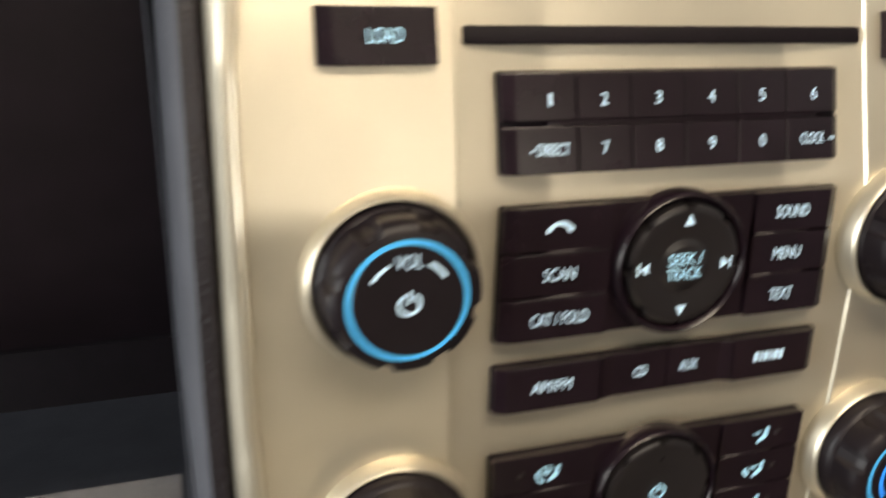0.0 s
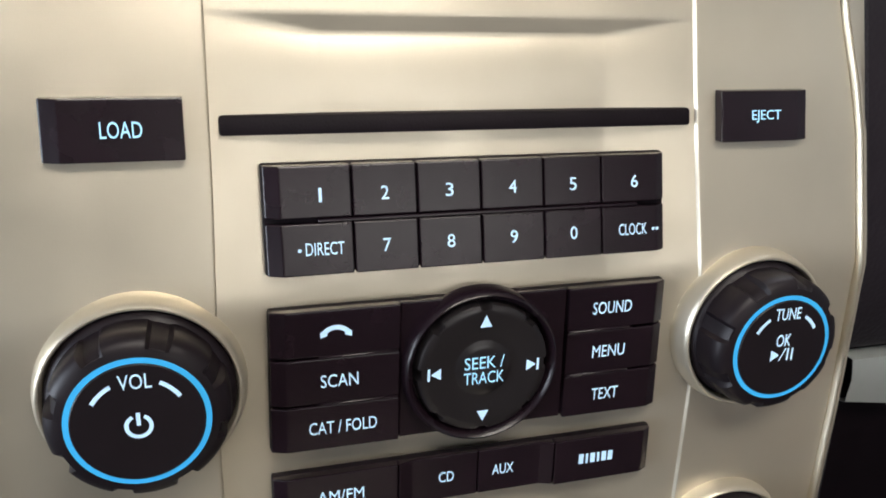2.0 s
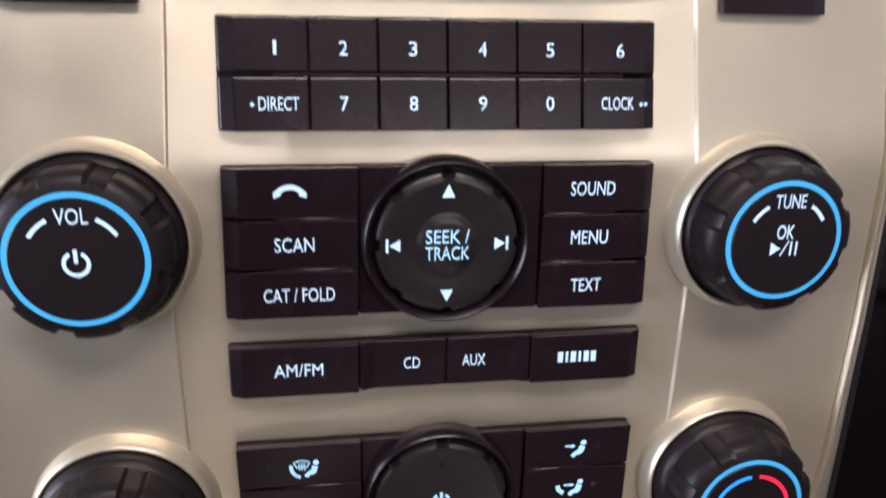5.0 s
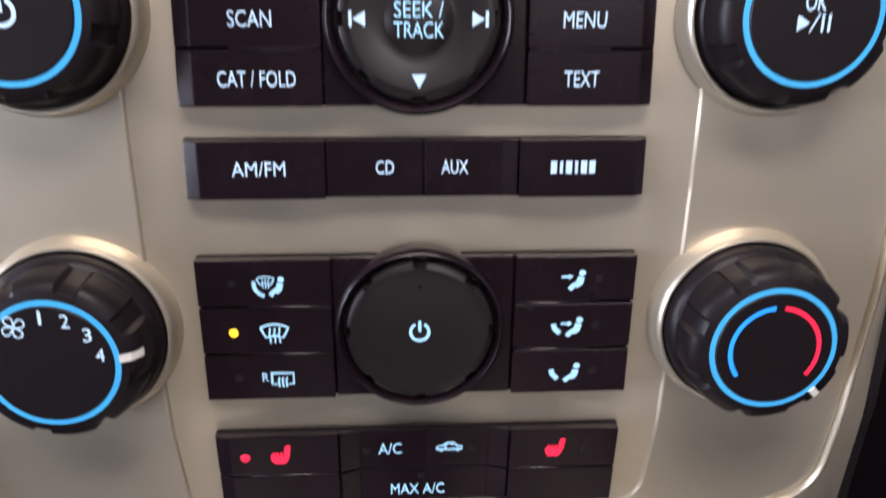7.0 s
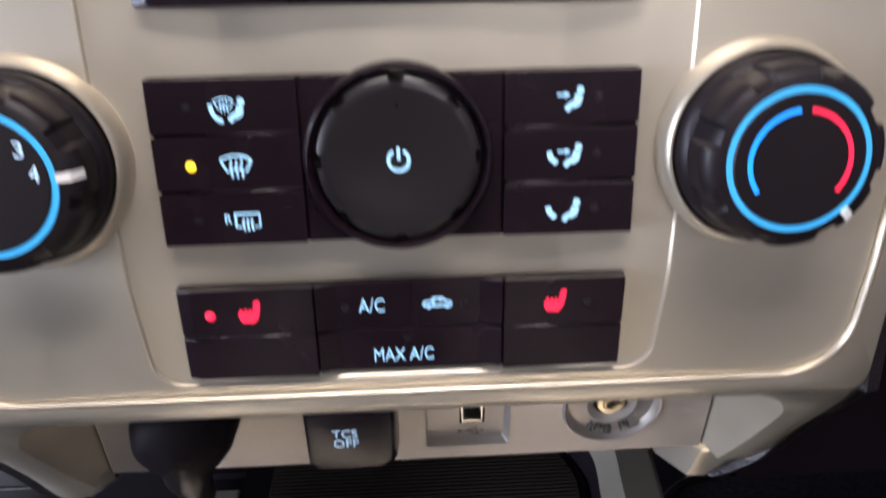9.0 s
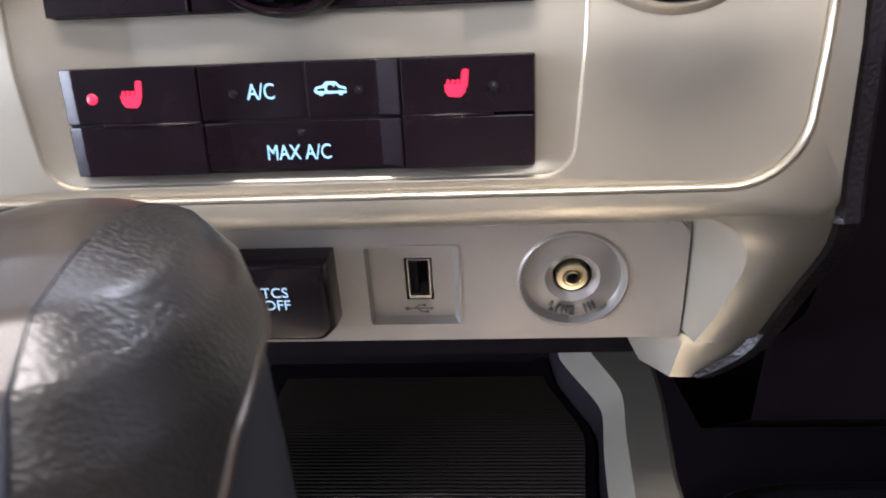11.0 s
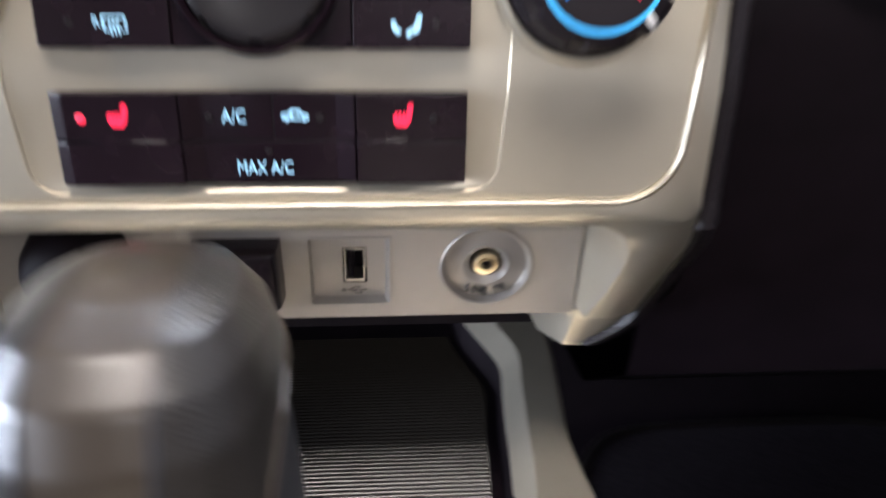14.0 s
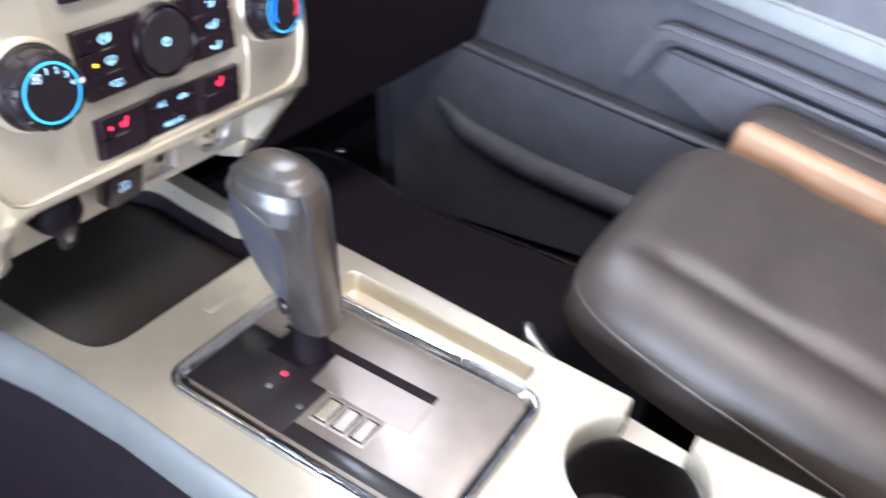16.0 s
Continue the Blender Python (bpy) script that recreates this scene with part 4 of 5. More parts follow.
part("left_trim", loft([trim_row(x, s) for x, s in LEFT]), TRIM, console, "satin silver side trim")
s0, x0 = LEFT[0][1], LEFT[0][0]
bm = bmesh.new()
bm.faces.new([bm.verts.new(p) for p in [(-0.0845, s0, 0)] + trim_row(x0, s0) + [(x0 - 0.006, s0, -0.034), (-0.0845, s0, -0.034)]])
part("trim_end", bm, TRIM, console)
part("tunnel_cover", box(-0.118, -0.080, 0.152, 0.232, -0.09, -0.034, 0.004), DARK, console)
part("bin_cheek", box(-0.128, -0.0850, 0.200, 0.264, -0.09, -0.030, 0.004), DARK, console)
part("lid_plate", box(-0.003, 0.036, 0.0055, 0.0135, -0.0004, 0.0007, 0.0005), SILVER, console)
part("left_side", loft([[(x - 0.0160 * lerp_table(TRIM_WIDE, s), s, -0.029 * min(1.0, lerp_table(TRIM_WIDE, s) + 0.3)), (x - 0.018, s, -0.09), (x - 0.026, s, -0.36)] for x, s in LEFT]), DARK, console)
part("right_side", loft([[(x + 0.0024, s, -0.028), (x + 0.006, s, -0.09), (x + 0.012, s, -0.36)] for x, s in RIGHT + [(0.0995, -0.3345), (0.0985, -0.50)]]), DARK, console)
# cup holder
part("cup_wall", loft([[(CX + r * math.cos(radians(a)), CS + r * math.sin(radians(a)), h) for r, h in ((CR, 0.0), (CR - 0.0008, -0.0010), (CR - 0.0012, -0.020))] for a in np.linspace(a0, 331, 34)]), SILVER, console)
cup = part("cup_liner", lathe([(CR - 0.0012, 0.0), (CR - 0.003, 0.0005), (CR - 0.005, 0.004), (CR - 0.008, 0.055), (0.0, 0.056)], 48), RUBBER, console, "black rubber cup liner", at=pose(CX, CS, -0.0195, -90, 0, 0))
part("notch_floor", loft([[(CX + CR * 0.80, -0.2880, -0.0190), (0.1075, -0.2880, -0.0190)], [(CX + CR * 0.80, -0.3330, -0.0190), (0.1015, -0.3330, -0.0190)]]), SILVER, console)
part("notch_wall", loft([[(0.0885, -0.2865, 0.0), (0.1062, -0.2860, 0.0)], [(0.0885, -0.2865, -0.020), (0.1085, -0.2860, -0.020)]]), SILVER, console)
part("notch_wall", loft([[(0.0900, -0.3345, 0.0), (0.0998, -0.3345, 0.0)], [(0.0900, -0.3345, -0.020), (0.1020, -0.3345, -0.020)]]), SILVER, console)
# long pocket
part("pocket_well", loft([pocket_loop(0.0008, 0.0), pocket_loop(0.0, -0.0010), pocket_loop(-0.0012, -0.013), pocket_loop(-0.0028, -0.0160), pocket_loop(-0.006, -0.0166)], closed=True, caps="end"), SILVER, console)
# bin
part("bin_lip", loft([[(x, s, 0.0) for x, s in BIN], [lip(x, s, 0.5) for x, s in BIN], [lip(x, s) for x, s in BIN]]), SILVER, console)
part("bin_wall", loft([[lip(x, s) for x, s in BIN], [(lip(x, s)[0] * 0.985, s + 0.003, -0.0285) for x, s in BIN]]), DARK, console)
part("bin_floor", box(-0.092, 0.100, 0.030, 0.264, -0.0345, -0.0285), DARK, console)
part("bin_back", box(-0.100, 0.118, 0.263, 0.269, -0.06, 0.08), DARK, console)

mat_thing = thing("rubber_mat", "ribbed black rubber mat lying in the console bin", "mat", CONSOLE @ pose(0, 0, -0.0285))
TRAY = [(lip(x, q)[0] * 0.985 - math.copysign(0.0016, x), q + 0.0045) for x, q in BIN]
bm = loft([[(x, q, 0.0) for x, q in TRAY], [(x, q, 0.0022) for x, q in TRAY]], closed=True, caps="end")
part("mat_base", bm, DARK, mat_thing, smooth=False)
rib_profile = [(-0.0011, 0.0), (-0.0009, 0.0003), (-0.0002, 0.0010), (0.0, 0.0011), (0.0003, 0.0010), (0.0007, 0.0006), (0.0009, 0.0)]
right_side = sorted((q, x) for x, q in TRAY if x > 0.07)
left_side = sorted((q, x) for x, q in TRAY if x < -0.06)
rib_mesh = None
for i in range(66):
    q = 0.0435 + i * 0.0030
    x0, x1 = lerp_table(left_side, q) + 0.0045, lerp_table(right_side, q) - 0.0045
    fit_rib = pose((x0 + x1) / 2, q, 0.0022) @ Matrix.Diagonal((x1 - x0, 1, 1, 1))
    if rib_mesh is None:
        ob = part("rib", loft([[(x, u, v) for u, v in rib_profile] for x in (-0.5, 0.5)]), RIB, mat_thing, at=fit_rib)
        rib_mesh = ob.data
    else:
        ob = new("rib", rib_mesh)
        ob.parent, ob.matrix_basis = mat_thing, fit_rib

# ---- gear selector ----
gear = thing("gear_selector", "automatic gear selector with leather grip on a chrome-edged satin plate", "gear selector", CONSOLE @ pose(0, 0, 0.0004))


def rrect(x0, x1, s0, s1, r, h, steps=6):
    return [(x, s, h) for x, _, s in rounded(x0, x1, s0, s1, r, 0, steps)]


bez = [rrect(-0.0725 + d, 0.0685 - d, -0.2400 + d, -0.0175 - 1.2 * d, r, h) for d, r, h in ((0.0, 0.018, 0.0), (0.0003, 0.018, 0.0030), (0.0012, 0.017, 0.0046), (0.0028, 0.016, 0.0054), (0.0045, 0.0145, 0.0050), (0.0085, 0.0115, 0.0030), (0.0105, 0.010, 0.0010))]
part("chrome_bezel", loft(bez[:5], closed=True), CHROME, gear, "polished chrome surround")
# same chrome as the rim; the darker colour paints its black reflections
part("bezel_slope", loft(bez[4:], closed=True), TONED_CHROME, gear, "polished inner slope, dark reflections put into its chrome colour")
part("selector_plate", loft([rrect(-0.0622, 0.0587, -0.2302, -0.0268, 0.010, 0.0012), rrect(-0.0605, 0.0570, -0.2285, -0.0285, 0.010, 0.0022)], closed=True, caps=True), PLATE, gear, "satin metal selector plate")
part("indicator_panel", box(-0.0600, 0.0050, -0.1150, -0.0300, 0.0018, 0.0031, 0.0006), GLOSS, gear, "gloss black indicator panel")
part("side_strip", box(-0.0600, -0.0480, -0.2270, -0.1120, 0.0018, 0.0030, 0.0006), GLOSS, gear)
part("gate_slot", box(0.0165, 0.0245, -0.1785, -0.0500, 0.0016, 0.0027, 0.0004), DARK, gear)
part("gate_slot", box(-0.0100, 0.0245, -0.0980, -0.0560, 0.0016, 0.0033, 0.0004), DARK, gear)
bm = loft([rrect(-0.0150, 0.0160, -0.1800, -0.1000, 0.002, 0.0020), rrect(-0.0145, 0.0155, -0.1795, -0.1005, 0.002, 0.0032)], closed=True, caps=True)
part("gate_land", bm, PLATE, gear)
for i, s in enumerate((-0.1265, -0.1412, -0.1559)):
    win = part("gear_window", box(-0.0400, -0.0165, s - 0.0066, s + 0.0066, 0.0018, 0.0032, 0.0006), SILVER_DARK, gear, "outlined gear window")
    part("window_frame", box(-0.0385, -0.0180, s - 0.0056, s + 0.0056, 0.0028, 0.0035, 0.0003, 1), DARK, win)
    part("window_pane", box(-0.0372, -0.0196, s - 0.0042, s + 0.0042, 0.0031, 0.0039, 0.0003, 1), (SILVER, SILVER_DARK, PLATE)[i], win)
for x, s, m in ((-0.0198, -0.0817, RED), (-0.0345, -0.0812, TRIM), (-0.0365, -0.1096, TRIM)):
    part("gear_light", lathe([(0.0022, 0.0), (0.0020, -0.0005), (0.0, -0.0008)], 20), m, gear, "lit position light", at=pose(x, s, 0.0031, -90, 0, 0))
# lever
part("stem", loft([[(cx + rx * math.cos(a), cs + ry * math.sin(a), h) for a in np.linspace(0, 2 * math.pi, 24, endpoint=False)] for h, rx, ry, cs, cx in ((0.002, 0.0135, 0.0150, -0.0830, 0.008), (0.012, 0.0115, 0.0130, -0.0830, 0.007), (0.028, 0.0100, 0.0120, -0.0835, 0.005), (0.048, 0.0100, 0.0120, -0.0850, 0.003))], closed=True, caps=True), DARK, gear)
GRIP = [(0.034, 0.0084, 0.01, -0.089, 0.007), (0.0345, 0.0125, 0.0159, -0.089, 0.0069), (0.037, 0.0145, 0.0181, -0.0887, 0.0067), (0.05, 0.0159, 0.0205, -0.0875, 0.0052), (0.065, 0.0177, 0.0237, -0.086, 0.0031), (0.08, 0.0193, 0.0263, -0.0843, 0.0003), (0.0948, 0.0208, 0.0289, -0.0827, -0.0025), (0.1092, 0.0219, 0.031, -0.0812, -0.005),
        (0.1227, 0.0228, 0.0324, -0.0799, -0.0073), (0.1342, 0.0229, 0.0327, -0.0797, -0.0085), (0.1448, 0.0221, 0.0317, -0.0795, -0.0085), (0.1534, 0.02, 0.0286, -0.0793, -0.0085), (0.1597, 0.0156, 0.0225, -0.0792, -0.0085), (0.163, 0.0094, 0.0139, -0.0791, -0.0085), (0.1644, 0.0039, 0.0056, -0.0791, -0.0085), (0.1646, 0.0001, 0.0001, -0.0791, -0.0085)]


ROUND = 0.86


def grip_point(h, rx, ry, cs, cx, a, grow=0.0):
    c, s = math.cos(a), math.sin(a)
    e = ROUND
    return Vector((cx + (rx + grow) * math.copysign(abs(c) ** e, c), cs + (ry + grow) * math.copysign(abs(s) ** e, s), h))


GRIP = [(h, rx + 0.0020 * min(1.0, h / 0.09) * (1 if rx > 0.002 else 0), ry, cs + 0.003 * min(1.0, h / 0.09), cx - 0.0015 * min(1.0, h / 0.09)) for h, rx, ry, cs, cx in GRIP]
dense = []
for g0, g1 in zip(GRIP, GRIP[1:]):
    for t in np.linspace(0, 1, 7)[:-1]:
        dense.append(tuple(a + (b - a) * t for a, b in zip(g0, g1)))
dense.append(GRIP[-1])


RIM_TOP = [(-0.0965, 0.121), (-0.0945, 0.127), (-0.092, 0.131), (-0.085, 0.138), (-0.072, 0.143), (-0.045, 0.146)]
RIM_REAR = [(0.034, -0.080), (0.050, -0.082), (0.090, -0.0930), (0.121, -0.0965)]


def in_shell(s, h, grow=0.0):
    """Whether a spot on the grip's flank lies inside the inset side shell."""
    return s > lerp_table(RIM_REAR, h) - grow and h < lerp_table(RIM_TOP, s) + grow


def grip_piece(lo, hi, grow, test=None, steps=128):
    """The part of the grip between two upright cuts, measured from its middle plane; test picks faces by (s, h)."""
    bm = bmesh.new()
    rows = []
    for h, rx, ry, cs, cx in dense:
        rows.append([bm.verts.new(grip_point(h, rx, ry, cs, 0.0, 2 * math.pi * k / steps, grow)) for k in range(steps)])
    for a, b in zip(rows, rows[1:]):
        for k in range(steps):
            q = (a[k], a[(k + 1) % steps], b[(k + 1) % steps], b[k])
            m = sum((v.co for v in q), Vector()) / 4
            if test is None or test(m.y, m.z):
                bm.faces.new(q)
    if test is None:
        bm.faces.new(rows[-1])
    bmesh.ops.delete(bm, geom=[v for v in bm.verts if not v.link_faces], context="VERTS")
    for at, low in ((lo, True), (hi, False)):
        bmesh.ops.bisect_plane(bm, geom=list(bm.verts) + list(bm.edges) + list(bm.faces), plane_co=(at, 0, 0), plane_no=(1, 0, 0), clear_inner=low, clear_outer=not low)
    lean = [(g[0], g[4]) for g in GRIP]
    for v in bm.verts:
        v.co.x += lerp_table(lean, v.co.z)
    return bm


rim = [(q, lerp_table(RIM_TOP, q)) for q in np.linspace(-0.047, -0.0965, 34)] + [(lerp_table(RIM_REAR, h), h) for h in np.linspace(0.118, 0.038, 24)]
for side in (-1, 1):
    lo, hi = (0.0092, 0.05) if side > 0 else (-0.05, -0.0092)
    part("grip_side", grip_piece(lo, hi, 0.0, lambda s, h: not in_shell(s, h)), KNOB_LEATHER, gear, "dark grey leather")
    part("grip_shell", grip_piece(lo, hi, -0.0010, lambda s, h: in_shell(s, h, 0.003)), SHELL, gear, "smooth dark plastic side shell")
    line = []
    for s, h in rim:
        rx, ry, cs, cx = (lerp_table([(g[0], g[i]) for g in GRIP], h) for i in (1, 2, 3, 4))
        k = max(-1.0, min(1.0, (s - cs) / ry))
        x = rx * max(0.0, 1 - abs(k) ** (2 / ROUND)) ** (ROUND / 2)
        if x > 0.0092:
            line.append((cx + side * (x - 0.0002), s, h))
    part("seam", tube(line, 0.0009, 8), KNOB_CAP, gear, "raised seam bead")
part("grip_spine", grip_piece(-0.0096, 0.0096, -0.0004), KNOB_CAP, gear, "smooth pewter plastic spine")
for side in (-1, 1):
    line = []
    for way in (-1, 1):
        run = [(h, cx, cs + way * ry * (1 - (0.0094 / rx) ** (2 / ROUND)) ** (ROUND / 2)) for h, rx, ry, cs, cx in dense if rx > 0.0100 and (h > 0.045 if way < 0 else h > 0.10)]
        line += [(cx + side * 0.0094, y, h) for h, cx, y in (run if way < 0 else run[::-1])]
    part("spine_bead", tube(line, [0.0007 if h < 0.148 else float(0.0007 - 0.00055 * min(1.0, (h - 0.148) / 0.010)) for x, y, h in line], 6), SHELL, gear, "dark seam beside the spine")
part("release_button", lathe([(0.0062, 0.003), (0.0062, -0.0014), (0.0053, -0.0025), (0.0, -0.0029)], 28), BLACK, gear, "round release button", at=pose(-0.0150, -0.0800, 0.0600, 0, 0, -90 - 22))

# ---- dash, footwell, seat and door ----
floor_z = 0.09
tagged(part("floor", box(-0.80, 0.80, -1.60, 0.75, floor_z - 0.05, floor_z, 0.0), CARPET), "charcoal carpeted car floor", "floor", kind="structure")
foot = thing("floor_mat", "dark carpet mat in the passenger footwell", "floor mat", pose(0, 0, floor_z))
def mat_point(u, v):
    """u across and v along the mat, both -1 to 1, with rounded corners and a toe end that climbs."""
    r = (max(abs(u), abs(v), 1e-6) / max(1e-6, (abs(u) ** 5 + abs(v) ** 5) ** 0.2))
    x, y = 0.360 + 0.185 * u * r, 0.045 + 0.330 * v * r
    return (x, y, 0.010 + 0.055 * max(0.0, min(1.0, (y - 0.14) / 0.22)) ** 1.3)


grid = [i / 12 for i in range(-12, 13)]
part("mat_body", loft([[mat_point(u, v) for u in grid] for v in grid]), CARPET, foot)
around = [(u, -1) for u in grid] + [(1, v) for v in grid[1:]] + [(u, 1) for u in grid[-2::-1]] + [(-1, v) for v in grid[-2:0:-1]]
part("edging", tube([mat_point(u, v) for u, v in around], 0.0040, 6, closed=True), RUBBER, foot)
part("clip", lathe([(0.006, 0.0), (0.005, -0.003), (0.0, -0.004)], 16), STEEL, foot, "small bright mat clip", at=pose(0.535, 0.305, 0.062, -90, 0, 0))
# firewall and toe board
tagged(part("toe_board", loft([[(x, 0.40, floor_z - 0.01), (x, 0.55, floor_z + 0.16), (x, 0.60, floor_z + 0.50)] for x in (-0.80, -0.3, 0.3, 0.80)]), DARK), "dark carpeted toe board", "wall", kind="structure")

dash = thing("dashboard", "charcoal grained dashboard with pale satin trim strip above the glove box", "dashboard", STACK)
prof = [(0.085, 0.34), (0.055, 0.30), (0.050, 0.20), (0.060, 0.12), (0.070, 0.083), (0.076, 0.078), (0.078, 0.0770)]
part("upper_dash", loft([[(x, y, z) for y, z in prof] for x in np.linspace(0.140, 0.72, 12)]), DASH, dash)
# same profile on the driver side, in near black instead of charcoal
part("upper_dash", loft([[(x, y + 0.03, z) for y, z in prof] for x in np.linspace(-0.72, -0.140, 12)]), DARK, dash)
strip_rows = []
for x in np.linspace(0.2035, 0.66, 18):
    lo = 0.0480 + (0.004 if x < 0.206 else 0)
    strip_rows.append([(x, 0.078, 0.0762), (x, 0.0700, 0.0750), (x, 0.0685, 0.066), (x, 0.0700, lo + 0.002), (x, 0.078, lo)])
part("trim_strip", loft(strip_rows), DASH_TRIM, dash, "pale satin trim strip")
part("glove_box", loft([[(x, y, z) for y, z in ((0.082, 0.0770), (0.078, 0.050), (0.084, 0.030), (0.100, -0.06), (0.125, -0.13), (0.20, -0.17), (0.40, -0.17))] for x in np.linspace(0.150, 0.70, 10)]), DARK, dash)
part("knee_panel", loft([[(x, y, z) for y, z in ((0.085, 0.030), (0.076, 0.022), (0.088, -0.04), (0.110, -0.075), (0.18, -0.095), (0.40, -0.095))] for x in np.linspace(-0.70, -0.150, 10)]), FLANK, dash)
for s in (-1, 1):
    rows = []
    for z in np.linspace(-0.078, 0.26, 26):
        k = max(0.0, (-0.045 - z) / 0.033)
        rows.append([(s * 0.1456, 0.055 + 0.030 * k * k, z), (s * 0.1464, 0.062 + 0.030 * k * k, z), (s * 0.1475, 0.10, z), (s * 0.149, 0.30, z)])
    part("stack_flank", loft(rows), FLANK if s < 0 else SOFT, dash)
part("stack_housing", box(-0.148, 0.148, 0.100, 0.110, -0.09, 0.30), DARK, dash)
part("stack_cap", loft([[(x, y, z) for y, z in ((0.008, 0.262), (0.02, 0.29), (0.085, 0.33))] for x in (-0.14, 0.0, 0.14)]), DASH, dash)

brake = thing("brake_pedal", "black rubber brake pedal with upright ribs in the driver footwell", "pedal", pose(-0.325, 0.33, 0.27, -25, 0, 0))
part("pedal_plate", box(-0.050, 0.046, 0.0, 0.010, -0.020, 0.026, 0.006), RUBBER, brake)
for i in range(12):
    part("rib", box(-0.045 + i * 0.0077, -0.0415 + i * 0.0077, -0.003, 0.001, -0.015, 0.021, 0.0008, 1), WORN, brake)
part("lower_edge", tube([(-0.050, -0.002, -0.0215), (0.0, -0.002, -0.0215), (0.044, -0.002, -0.020)], 0.0010, 8), WORN, brake)
part("pedal_arm", tube([(0.0, 0.010, 0.0), (0.0, 0.05, 0.05), (0.0, 0.06, 0.16)], 0.008, 10), DARK, brake)
gas = thing("accelerator_pedal", "black accelerator pedal with bright curved edges in the driver footwell", "pedal", pose(-0.27, 0.33, 0.215, -20, 0, 0))
part("pedal_plate", box(-0.070, 0.020, 0.004, 0.014, -0.05, 0.026, 0.006), RUBBER, gas)
for z, w in ((0.031, 0.0012), (0.024, 0.0009), (-0.006, 0.0011), (-0.016, 0.0009)):
    line = [(x, 0.002, z - (0.7 * max(0.0, x + 0.015)) ** 1.0 * (1 if z > 0 else 0.05)) for x in np.linspace(-0.070, 0.018, 16)]
    part("bright_edge", tube(line, w, 6), WORN, gas)
part("pedal_foot", box(-0.04, 0.0, 0.01, 0.05, -0.126, -0.04, 0.006), DARK, gas)

seat = thing("passenger_seat", "brown-grey leather passenger seat with piped cushion and tan inset bolster", "car seat", pose(0.363, -0.50, floor_z))


def cushion(x0, x1, y0, y1, z0, z1, r, crown, seam=False, flare=0.0):
    """A padded block: superellipse outline with a crowned top, its inner side flaring towards the rear."""
    bm = bmesh.new()
    rows = []
    cx, cy, hx, hy = (x0 + x1) / 2, (y0 + y1) / 2, (x1 - x0) / 2, (y1 - y0) / 2
    steps = 64
    for t in np.linspace(0, 1, 14):
        a = t * math.pi / 2
        inset = r * (1 - math.cos(a))
        z = z1 - r + r * math.sin(a)
        rows.append([(cx + (hx - inset) * math.copysign(abs(math.cos(q)) ** 0.28, math.cos(q)), cy + (hy - inset) * math.copysign(abs(math.sin(q)) ** 0.28, math.sin(q)), z) for q in np.linspace(0, 2 * math.pi, steps, endpoint=False)])
    for k in np.linspace(0.97, 0.02, 40):
        rows.append([(cx + (x - cx) * k, cy + (y - cy) * k, z1 + crown * (1 - k * k)) for x, y, _ in rows[13]])
    if seam:
        # a soft valley beside the side bolster and a shallow one behind the front roll
        for row in rows[6:]:
            for n, (x, y, z) in enumerate(row):
                side = 0.009 * math.exp(-((x - x0 - 0.068) / 0.012) ** 2) * min(1.0, max(0.0, (y1 - 0.02 - y) / 0.05))
                front = 0.004 * math.exp(-((y - y1 + 0.15) / 0.03) ** 2) * min(1.0, max(0.0, (x - x0 - 0.06) / 0.03))
                row[n] = (x, y, z - side - front)
    rows = [[(x - flare * (y1 - y) * (x1 - x) / (x1 - x0), y, z) for x, y, z in row] for row in rows]
    rows.insert(0, [(x, y, z0) for x, y, _ in rows[0]])
    return loft(rows, closed=True, bm=bm, caps=True)


TIP = pose(0, 0.29, 0.298, 11, 0, 0) @ pose(0, -0.29, -0.268)
part("cushion", cushion(-0.196, 0.122, -0.25, 0.290, 0.192, 0.268, 0.050, 0.010, True, 0.10), SEAT, seat, at=TIP)
part("far_bolster", cushion(0.126, 0.214, -0.25, 0.250, 0.165, 0.284, 0.036, 0.004), SEAT, seat, at=TIP)
part("bolster_inset", cushion(0.110, 0.138, -0.22, 0.244, 0.165, 0.281, 0.010, 0.001), SEAT_TAN, seat, "tan leather inset", at=TIP)
line = []
for q in np.linspace(math.pi * 1.12, math.pi * 0.30, 70):
    c, d = math.cos(q), math.sin(q)
    line.append((-0.037 + 0.1575 * math.copysign(abs(c) ** 0.28, c) - (0.10 * (0.270 - 0.2685 * math.copysign(abs(d) ** 0.28, d)) if c < 0 else 0.0), 0.020 + 0.2685 * math.copysign(abs(d) ** 0.28, d), 0.224))
part("piping", tube(line, 0.0022, 8), SEAT, seat, at=TIP)
part("valance", box(-0.165, 0.215, -0.25, 0.215, -0.03, 0.19, 0.02), DARK, seat)
part("backrest", cushion(-0.19, 0.23, -0.38, -0.26, 0.05, 0.62, 0.05, 0.0), SEAT, seat)
part("adjuster_lever", tube([(-0.15, 0.20, 0.11), (-0.145, 0.29, 0.130), (-0.133, 0.335, 0.145), (-0.120, 0.345, 0.146)], [0.004, 0.005, 0.009, 0.007], 12), STEEL, seat, "bright metal adjuster lever")
part("rail", box(-0.165, -0.135, -0.20, 0.30, 0.002, 0.042, 0.006), STEEL, seat, "metal seat rail")
part("rail", box(0.165, 0.195, -0.20, 0.30, 0.002, 0.042, 0.006), STEEL, seat, "metal seat rail")

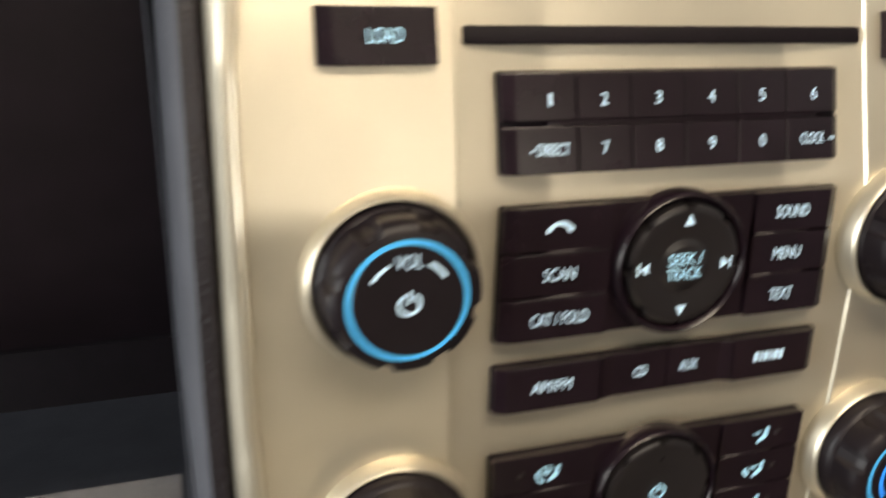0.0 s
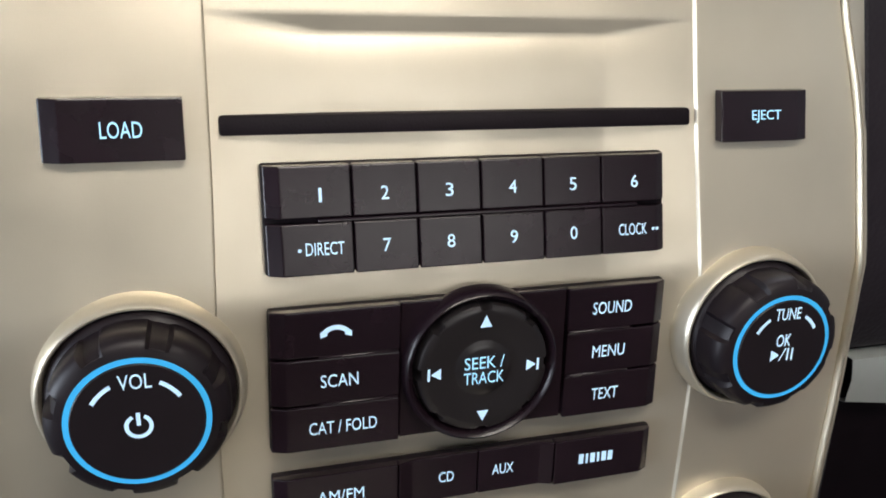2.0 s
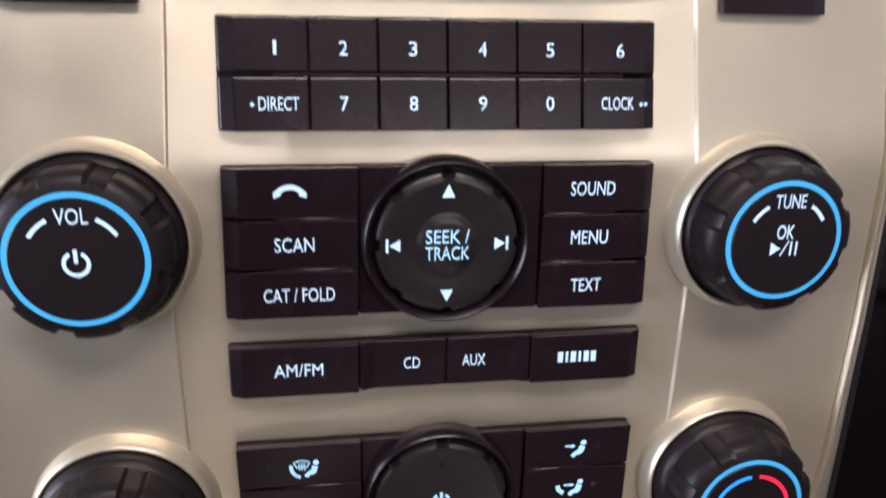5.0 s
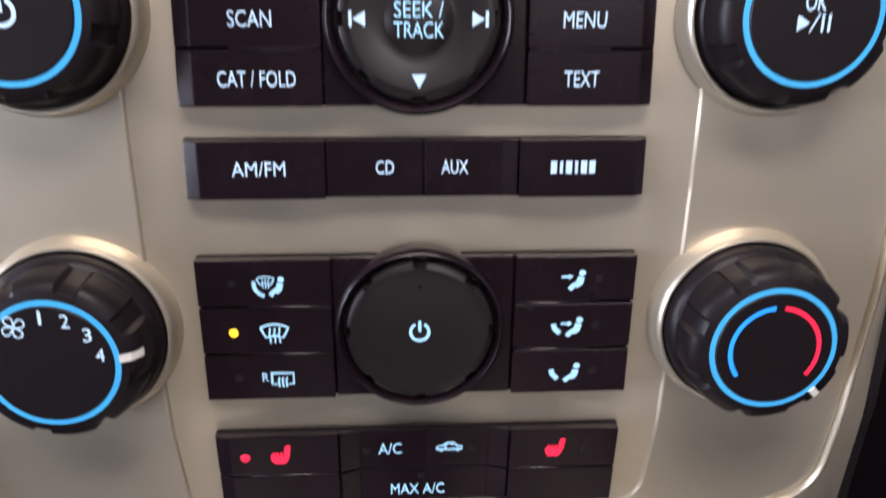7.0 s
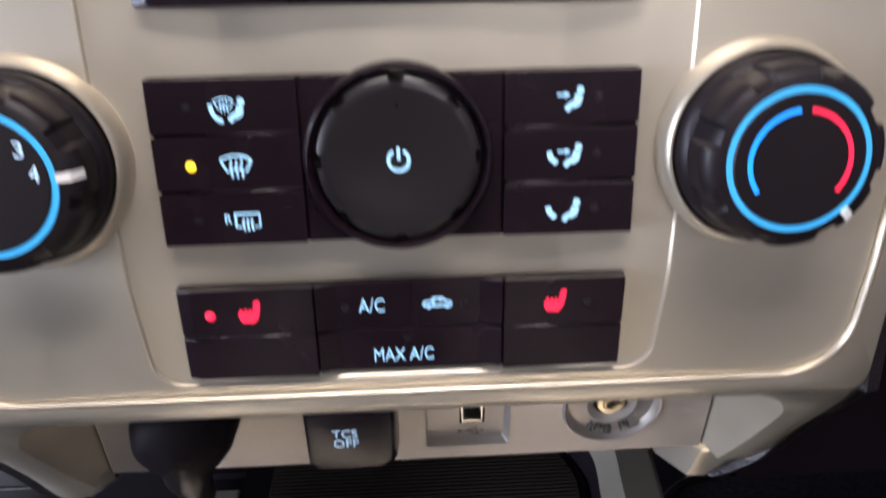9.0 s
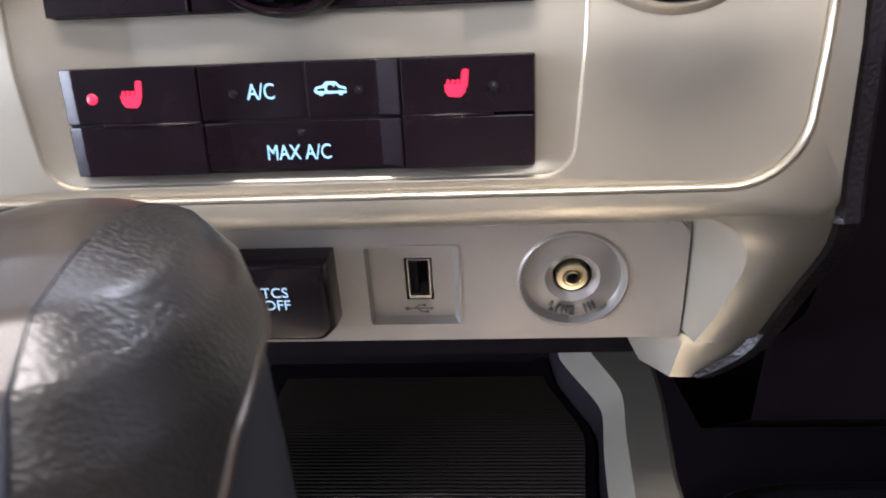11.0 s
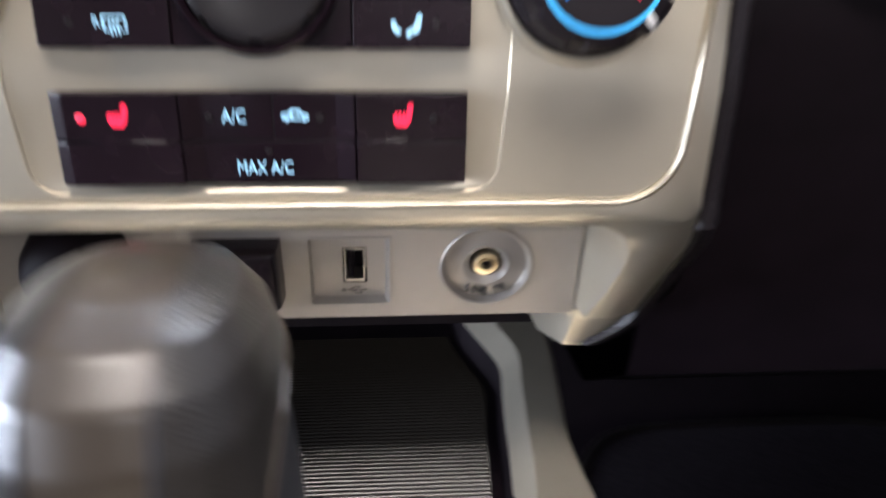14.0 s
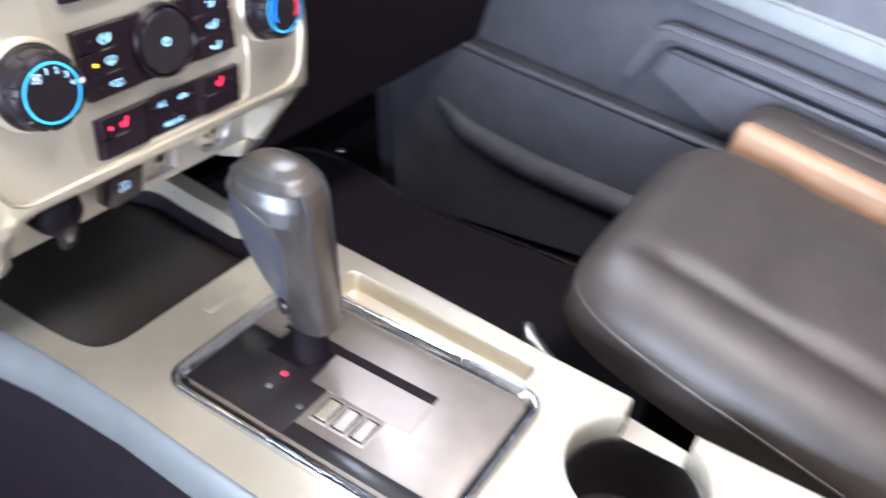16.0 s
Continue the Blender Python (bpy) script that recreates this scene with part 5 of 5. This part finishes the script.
door = thing("passenger_door", "grey vinyl passenger door trim with pull recess and pale strip", "car door", STACK)
X = 0.58
def door_panel(pts, dx0=0.0, dx1=0.02):
    bm = bmesh.new()
    a = [bm.verts.new((X + dx0, y, z)) for y, z in pts]
    f = bm.faces.new(a)
    made = bmesh.ops.extrude_face_region(bm, geom=[f])
    for v in [g for g in made["geom"] if isinstance(g, bmesh.types.BMVert)]:
        v.co.x += dx1 - dx0
    bmesh.ops.bevel(bm, geom=list(bm.edges), offset=0.005, segments=3, affect="EDGES")
    return bm


part("door_skin", box(X + 0.012, X + 0.05, -0.95, 0.30, -0.42, 0.30, 0.004), DOOR, door)
part("upper_trim", door_panel([(0.25, 0.05), (-0.10, -0.035), (-0.60, -0.155), (-0.60, -0.03), (-0.10, 0.20), (0.25, 0.25)], -0.004, 0.015), DOOR, door)
part("pale_strip", door_panel([(-0.060, -0.006), (-0.60, -0.142), (-0.60, -0.108), (-0.10, 0.006), (-0.070, 0.006)], -0.012, 0.0), TRIM, door, "pale satin strip")
part("pull_frame", door_panel([(-0.084, -0.132), (-0.106, -0.098), (-0.121, -0.071), (-0.135, -0.066), (-0.25, -0.090), (-0.60, -0.176), (-0.60, -0.196), (-0.25, -0.110), (-0.142, -0.087), (-0.133, -0.090), (-0.120, -0.109), (-0.100, -0.138)], -0.020, 0.002), DOOR, door, "raised frame round the door pull")
part("armrest_pad", door_panel([(-0.122, -0.128), (-0.138, -0.094), (-0.25, -0.120), (-0.60, -0.205), (-0.60, -0.30), (-0.20, -0.178)], -0.012, 0.014), DOOR, door)
part("map_pocket", door_panel([(0.25, -0.110), (0.036, -0.152), (-0.081, -0.174), (-0.18, -0.193), (-0.60, -0.270), (-0.60, -0.40), (0.25, -0.40)], -0.022, 0.014), DOOR, door)
part("pocket_lip", tube([(X - 0.018, 0.20, -0.118), (X - 0.020, 0.036, -0.151), (X - 0.020, -0.081, -0.173), (X - 0.020, -0.18, -0.192), (X - 0.020, -0.60, -0.270)], 0.0045, 10), DOOR, door)
part("sill_trim", tube([(X - 0.002, 0.20, -0.195), (X - 0.010, 0.160, -0.224), (X - 0.014, 0.123, -0.252), (X - 0.014, 0.06, -0.271), (X - 0.014, 0.009, -0.284), (X - 0.014, -0.12, -0.304), (X - 0.014, -0.60, -0.39)], [0.012, 0.016, 0.020, 0.022, 0.022, 0.022, 0.022], 16), DOOR, door)

# ---- cabin shell ----
def slab(name, label, x0, x1, y0, y1, z0, z1, m):
    return tagged(part(name, box(x0, x1, y0, y1, z0, z1), m), label, "wall", kind="structure")


LINER = mat("grey_headliner", (0.42, 0.40, 0.37), 0.9, 0, 0.08, 30, 0.3, 900, spec=0.1)
tagged(part("ceiling", box(-0.82, 0.82, -1.62, 0.10, 1.27, 1.30), LINER), "grey cloth roof lining", "ceiling", kind="structure")
slab("wall_rear", "dark rear of the cabin", -0.82, 0.82, -1.66, -1.62, 0.04, 1.30, DASH)
slab("wall_left_lower", "dark driver door sill", -0.84, -0.80, -1.62, 0.75, 0.04, 0.24, DASH)
slab("wall_left_rear", "rear side of the cabin behind the window", -0.84, -0.80, -1.62, -1.05, 0.78, 1.30, DASH)
slab("wall_left_front", "windscreen pillar", -0.84, -0.80, 0.02, 0.10, 0.78, 1.30, DASH)
slab("wall_right_lower", "dark outer passenger door", 0.80, 0.84, -1.62, 0.75, 0.04, 0.78, DASH)
slab("wall_right_rear", "rear side of the cabin", 0.80, 0.84, -1.62, -1.05, 0.78, 1.30, DASH)
slab("wall_right_front", "windscreen pillar", 0.80, 0.84, 0.02, 0.10, 0.78, 1.30, DASH)
slab("wall_front", "bulkhead under the windscreen", -0.82, 0.82, 0.75, 0.79, 0.04, 0.86, DASH)
tagged(part("dash_top", box(-0.80, 0.80, 0.10, 0.76, 0.80, 0.84, 0.01), DASH), "charcoal dashboard top", "dashboard", kind="structure")
